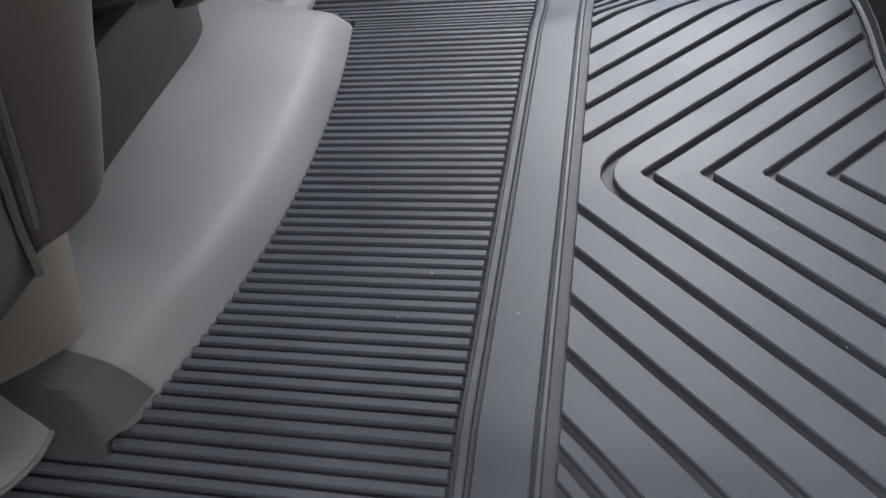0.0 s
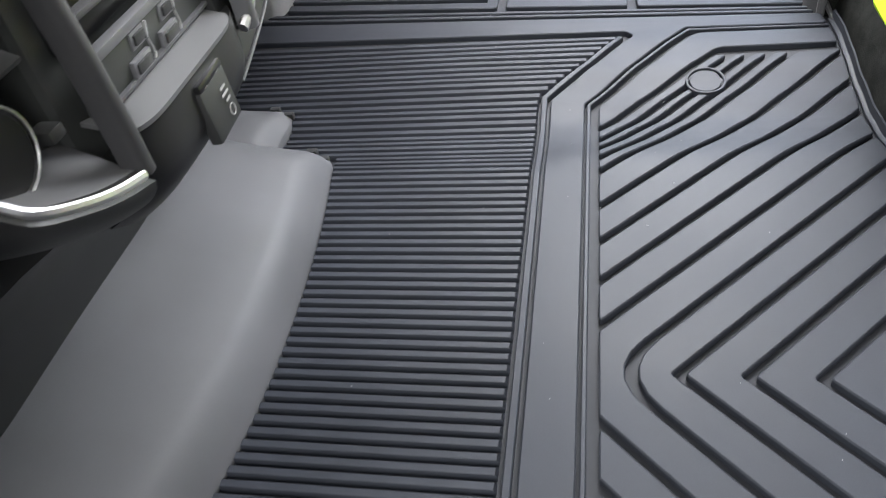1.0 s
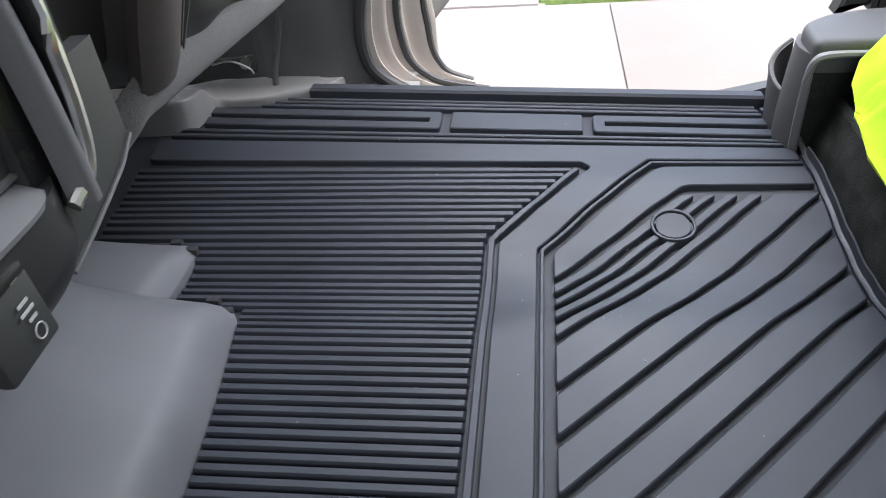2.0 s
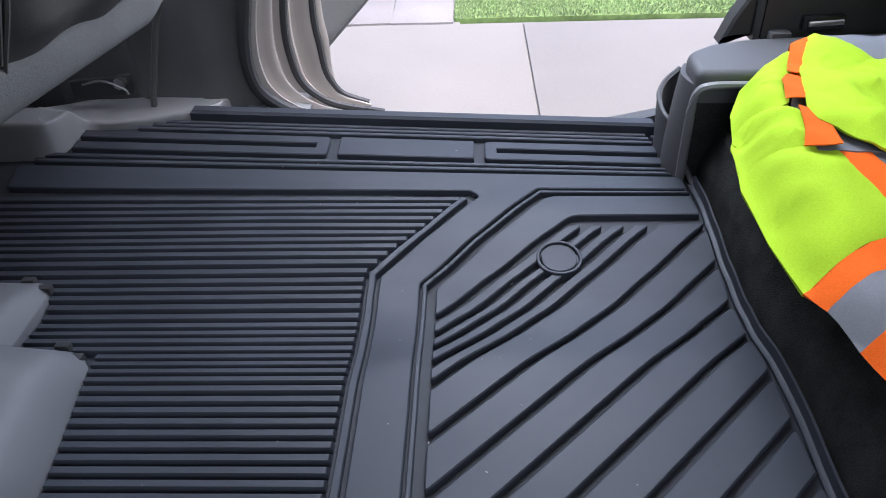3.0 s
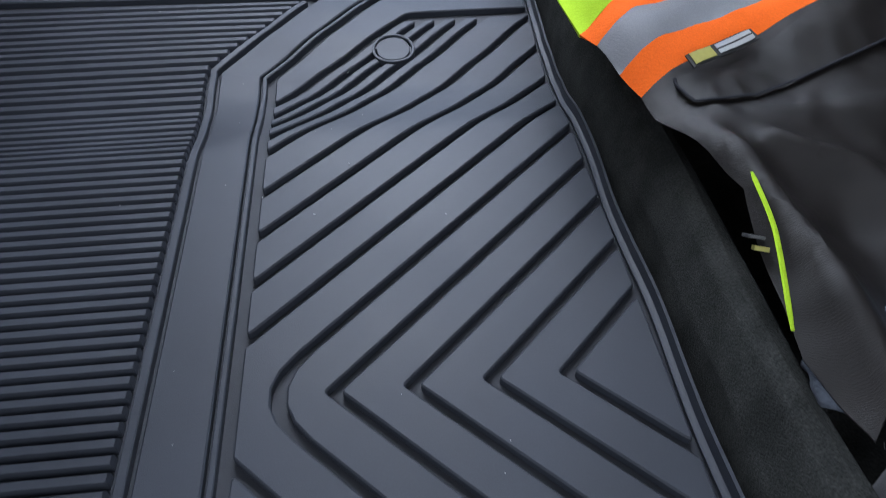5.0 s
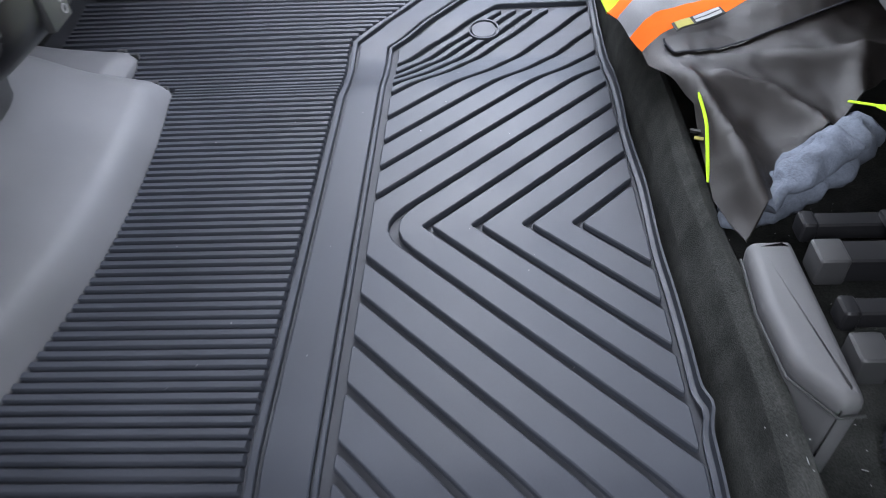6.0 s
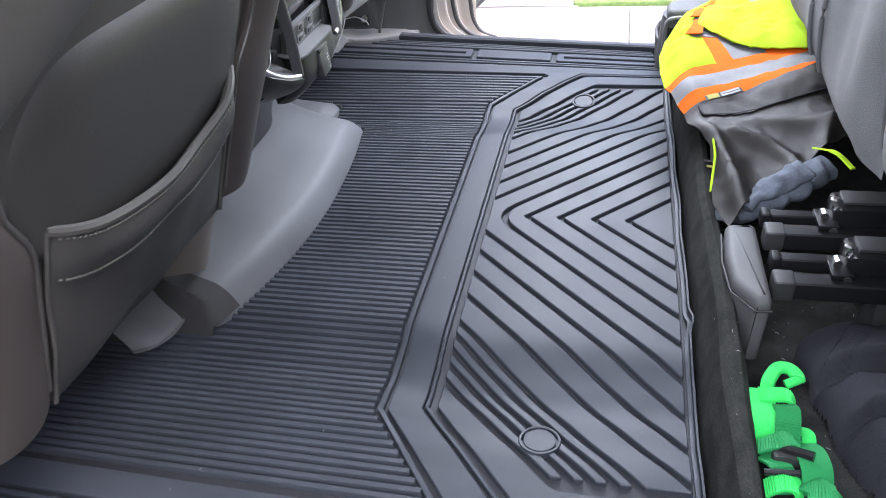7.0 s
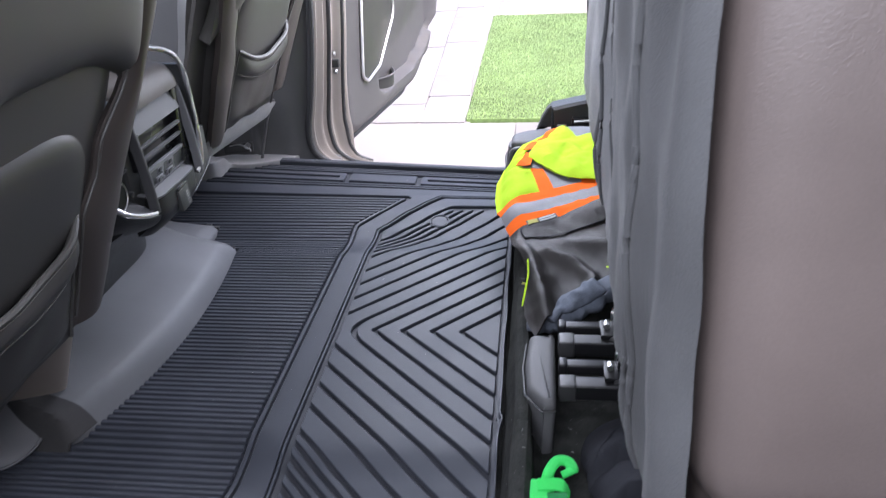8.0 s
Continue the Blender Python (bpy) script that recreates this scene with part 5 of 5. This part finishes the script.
buckle = part("ratchet", box(0.326, 0.352, -0.434, -0.423, 0.030, 0.045, 0.004, 2), BLACK, strap)
part("ratchet_bar", tube([(0.332, -0.422, 0.044), (0.358, -0.434, 0.050)], 0.0045, 8), BLACK_GLOSS, buckle)
part("ratchet_bar", tube([(0.318, -0.446, 0.038), (0.346, -0.447, 0.042)], 0.003, 8), BLACK_GLOSS, buckle)
part("handle", box(0.36, 0.402, -0.492, -0.476, 0.008, 0.024, 0.004, 2), BLACK, strap)
part("eyelet", tube([(0.438 + 0.010 * math.cos(a), -0.470 + 0.007 * math.sin(a), 0.018) for a in (2 * math.pi * k / 20 for k in range(21))], 0.0028, 8), BRASS, strap, "worn brass ring")
part("eyelet_bar", tube(smooth_path([(0.398, -0.474, 0.014), (0.412, -0.490, 0.016), (0.416, -0.510, 0.012)], 5), 0.004, 8), BRASS, strap)

# ---- open rear door on the far side ----
door = thing("rear_door", "open grey rear door with speaker and map pocket", "car door", at=(-0.275, 0.83, 0))
door.rotation_euler = (0, 0, radians(-9))


def door_low(y):
    """Lower edge of the door over the distance from the hinge."""
    return lerp_table([(0.05, 0.02), (0.20, -0.042), (0.70, -0.042), (0.86, 0.010), (1.0, 0.11), (1.05, 0.20), (1.06, 0.45)], y)


def lip_z(y):
    return lerp_table([(0.20, 0.115), (0.30, 0.070), (0.45, 0.026), (0.69, 0.032), (0.80, 0.055), (0.95, 0.105), (1.03, 0.20)], y)


def door_skin(u, v):
    """Inner door panel: y outwards along the door, z up, lower rear corner rounded."""
    y = 0.09 + 0.985 * u
    low = door_low(y)
    z = low + (0.66 - low) * v ** 1.3
    puff = 0.055 * rise((z - low) / 0.05, 2) * rise(u / 0.06, 2) * rise((1 - u) / 0.035, 2)
    well = 0.035 * step(0.36, 0.44, y) * step(1.02, 0.96, y) * step(0.0, 0.012, z - lip_z(y)) * step(0.27, 0.10, z - lip_z(y))
    arm = 0.035 * math.exp(-((z - 0.46) / 0.05) ** 2) * step(0.12, 0.3, u)
    return Vector((0.010 + puff + arm - well, y, z))


part("inner_panel", sheet(door_skin, 110, 70, 0.012), GREY_TRIM, door, "dark grey moulded inner panel", 50)


def door_shell(u, v):
    y = 0.05 + 1.02 * u
    low = door_low(y) - 0.075
    z = low + (0.68 - low) * v
    return Vector((-0.05 - 0.05 * math.sin(math.pi * v), y, z))


part("outer_skin", sheet(door_shell, 50, 24, 0.05), PAINT, door, "beige grey painted shell")
rim = [(0.008, y, door_low(y) - 0.014) for y in [0.10 + 0.045 * k for k in range(21)]] + [(0.008, 1.068, 0.3), (0.008, 1.068, 0.66)]
part("seal", tube(smooth_path([(0.008, 0.075, 0.64), (0.008, 0.070, 0.12)] + rim, 4), 0.009, 8), RUBBER_SEAL, door)
grille = fillet([(0.290, 0.44), (0.275, 0.331), (0.236, 0.128), (0.272, 0.108), (0.375, 0.127), (0.531, 0.250), (0.515, 0.34), (0.50, 0.44)], [0.01, 0.01, 0.02, 0.02, 0.03, 0.06, 0.03, 0.01], 5)
flat_on = Matrix(((0, 0, 1, 0.058), (-1, 0, 0, 0), (0, 1, 0, 0), (0, 0, 0, 1)))
speaker = part("speaker_grille", moved(prism([(-y, z) for y, z in grille], 0, 0.012, 0.004), flat_on), BLACK, door, "black perforated speaker grille")
part("grille_trim", tube([(0.071, y, z) for y, z in grille + grille[:1]], 0.0048, 8, up=(1, 0, 0)), CHROME, speaker, "satin chrome outline")
well = part("bottle_well", sheet(lambda u, v: Vector((0.034 + 0.026 * math.sin(math.pi * u), 0.43 + 0.14 * u, lip_z(0.46) - 0.015 + 0.055 * v)), 14, 6, 0.004), BLACK, door, "dark bottle holder in the map pocket")
part("well_rim", tube([(0.036 + 0.028 * math.sin(math.pi * k / 14), 0.43 + 0.14 * k / 14, lip_z(0.46) + 0.041) for k in range(15)], 0.003, 8), TUNNEL, well)

# ---- far door opening: jamb, seals, pillar foot ----
jamb = thing("door_jamb", "beige grey painted door opening with black seal", "door frame", kind="structure")
INNER = smooth_path([(-0.150, 0.715, 1.1), (-0.192, 0.715, 0.42), (-0.217, 0.715, 0.20), (-0.236, 0.715, 0.10), (-0.236, 0.717, 0.05), (-0.222, 0.720, 0.022), (-0.192, 0.724, 0.000), (-0.150, 0.728, -0.012), (-0.06, 0.73, -0.022)], 8)
OUTER = smooth_path([(-0.10, 0.835, 1.1), (-0.140, 0.835, 0.42), (-0.160, 0.835, 0.20), (-0.164, 0.835, 0.10), (-0.160, 0.835, 0.055), (-0.160, 0.835, 0.020), (-0.158, 0.835, 0.000), (-0.150, 0.835, -0.020), (-0.13, 0.835, -0.035)], 8)


def jamb_face(u, v):
    """Pressed metal between the inner and the outer edge of the opening, with ridges along it."""
    k = round(u * (len(INNER) - 1))
    p = INNER[k].lerp(OUTER[k], v)
    wave = (0.008 * math.sin(v * 27) + 0.004 * math.sin(v * 11)) * step(0, 0.1, v)
    return p + Vector((wave, -wave * 0.5, wave * 0.4))


part("jamb_panel", sheet(jamb_face, len(INNER) - 1, 40, 0.012), PAINT, jamb, "", 50)
part("seal", tube(INNER, 0.0085, 10, up=(0, 1, 0)), RUBBER_SEAL, jamb)
for t, r in ((0.42, 0.005), (0.80, 0.006)):
    part("seal", tube([a.lerp(b, t) + Vector((0.010, -0.006, 0.004)) for a, b in zip(INNER, OUTER)], r, 8, up=(0, 1, 0)), RUBBER_SEAL, jamb)
part("check_strap", tube(smooth_path([(-0.236, 0.790, 0.208), (-0.205, 0.790, 0.226), (-0.176, 0.800, 0.234)], 5), 0.007, 8, 0.5), STEEL, jamb, "steel door check strap")
part("check_slot", box(-0.184, -0.162, 0.785, 0.812, 0.224, 0.244, 0.003), BLACK, jamb)
for z in (0.212, 0.256):
    part("bolt", moved(tube([(0, 0, 0), (0.006, 0, 0), (0.008, 0, 0)], [0.007, 0.007, 0.004], 6), pose(-0.176, 0.800, z, 0, 0, -35)), STEEL, jamb)

KICK = smooth_path([(-0.53, 0.556, 0), (-0.467, 0.562, 0), (-0.437, 0.566, 0), (-0.424, 0.577, 0), (-0.417, 0.605, 0), (-0.411, 0.627, 0), (-0.396, 0.634, 0), (-0.363, 0.638, 0), (-0.320, 0.652, 0), (-0.286, 0.667, 0), (-0.273, 0.678, 0), (-0.262, 0.705, 0), (-0.235, 0.715, 0), (-0.17, 0.722, 0)], 8)


def kick(u, v):
    """Grey foot of the pillar trim along the mat's front corner: a rounded column, then a low wall with a flat top."""
    k = round(u * (len(KICK) - 1))
    p, q, r = KICK[k], KICK[max(k - 1, 0)], KICK[min(k + 1, len(KICK) - 1)]
    way = (r - q).normalized()
    side = Vector((-way.y, way.x, 0))
    tall = lerp_table([(0.0, 0.072), (0.30, 0.066), (0.40, 0.040), (0.48, 0.036), (0.76, 0.038), (0.86, 0.034), (0.93, 0.014), (1.0, 0.002)], u)
    a = min(v / 0.5, 1)
    up = tall * (1 - (1 - a) ** 2.2) ** 0.8 + 0.004 * step(0.5, 1.0, v)
    back = 0.004 * a ** 4 + 0.030 * step(0.42, 1.0, v) * step(0.42, 0.30, u) + (0.055 * max(v - 0.5, 0) / 0.5 if u > 0.30 else 0)
    return Vector((p.x, p.y, -0.004 + up)) + side * back


# far foot carries painted daylight; its near twin has the plain tunnel plastic
tagged(part("pillar_foot", sheet(kick, len(KICK) - 1, 24), FOOT_TRIM_LIT, None, "", 50), "grey plastic pillar foot trim", "trim", kind="structure")
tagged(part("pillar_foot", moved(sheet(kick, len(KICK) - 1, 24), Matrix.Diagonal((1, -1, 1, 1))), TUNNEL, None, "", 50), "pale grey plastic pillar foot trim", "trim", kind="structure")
buckle_thing = thing("belt_anchor", "black bolted seat belt anchor beside the seat", "belt anchor")
part("anchor_plate", moved(box(-0.035, 0.035, -0.004, 0.004, -0.012, 0.012, 0.003), pose(-0.405, 0.672, 0.062, 0, 0, 15)), BLACK, buckle_thing)
part("anchor_bolt", moved(tube([(0, 0, 0), (0, -0.010, 0)], 0.007, 8), pose(-0.380, 0.672, 0.068)), STEEL, buckle_thing)
part("anchor_wire", tube(smooth_path([(-0.42, 0.655, 0.072), (-0.395, 0.655, 0.076), (-0.372, 0.655, 0.066), (-0.368, 0.656, 0.058)], 6), 0.0014, 6), STEEL, buckle_thing)

# ---- rear corner of the far opening ----
corner_trim = thing("rear_corner_trim", "dark grey plastic trim at the rear of the far door opening", "trim")


part("post", sheet(lambda u, v: Vector((0.273 - 0.017 * math.sin(math.pi * (0.15 + 0.7 * u)) + 0.007 * v * v, 0.552 + 0.058 * u, -0.012 + 0.112 * v)), 24, 14, 0.006), GREY_TRIM, corner_trim, "rounded upright", 60)
part("cap", pillow(fillet([(0.263, 0.547), (0.60, 0.540), (0.60, 0.660), (0.336, 0.640), (0.295, 0.628), (0.264, 0.604)], [0.012, 0.01, 0.01, 0.03, 0.04, 0.03], 6), 0.084, 0.117, 0.009), GREY_TRIM, corner_trim)
FLANGE = smooth_path([(0.280, 0.664, 0.074), (0.262, 0.652, 0.064), (0.252, 0.632, 0.056), (0.252, 0.606, 0.048), (0.260, 0.584, 0.043), (0.270, 0.566, 0.040)], 5)
part("flange", sheet(lambda u, v: Vector((along(FLANGE, u).x - 0.004 * v, along(FLANGE, u).y, -0.014 + (along(FLANGE, u).z + 0.014) * v)), 25, 8, 0.005), GREY_TRIM, corner_trim, "curled grey flange", 60)
part("flange_rim", tube([p + Vector((-0.002, 0, 0)) for p in FLANGE], 0.0026, 8), GREY_TRIM, corner_trim)
felt_panel = part("side_panel", sheet(lambda u, v: Vector((0.266 + 0.16 * u, 0.552 - 0.012 * math.sin(math.pi * v) * (0.3 + u), -0.01 + 0.112 * v)), 12, 12, 0.006), CARPET, corner_trim, "black carpeted side panel")
part("panel_frame", tube(smooth_path([(0.263, 0.549, -0.006), (0.262, 0.547, 0.04), (0.262, 0.545, 0.085), (0.266, 0.544, 0.099), (0.276, 0.543, 0.104), (0.30, 0.542, 0.105), (0.38, 0.538, 0.105)], 6), 0.0050, 8, 0.8), FRAME_TRIM, felt_panel, "paler grey moulded frame")
part("panel_piping", tube(smooth_path([(0.259, 0.575, 0.024), (0.266, 0.555, 0.012), (0.272, 0.535, 0.0), (0.275, 0.50, -0.004)], 6), 0.003, 8), GREY_TRIM, corner_trim)

tool_case = thing("tool_case", "black plastic case with a latch behind the jacket", "case")
upright = Matrix(((1, 0, 0, 0), (0, 0, -1, 0.70), (0, 1, 0, 0), (0, 0, 0, 1)))
part("shell", moved(prism(fillet([(0.350, 0.104), (0.62, 0.104), (0.62, 0.21), (0.404, 0.170), (0.350, 0.158)], [0.004, 0.01, 0.02, 0.01, 0.004], 4), 0, 0.05, 0.006), upright), BLACK, tool_case)
part("flap", moved(prism(fillet([(0.317, 0.098), (0.322, 0.106), (0.332, 0.1085), (0.352, 0.109), (0.352, 0.161), (0.341, 0.152), (0.328, 0.128)], 0.002, 3), 0.012, 0.036, 0.003), upright), BLACK, tool_case)
latch = part("latch", box(0.395, 0.440, 0.640, 0.652, 0.122, 0.138, 0.003), BLACK_GLOSS, tool_case)
part("latch_pin", tube([(0.400, 0.639, 0.130), (0.436, 0.639, 0.132)], 0.003, 8), STEEL, latch)
part("hinge", box(0.362, 0.385, 0.636, 0.652, 0.103, 0.122, 0.004), GREY_TRIM, tool_case)
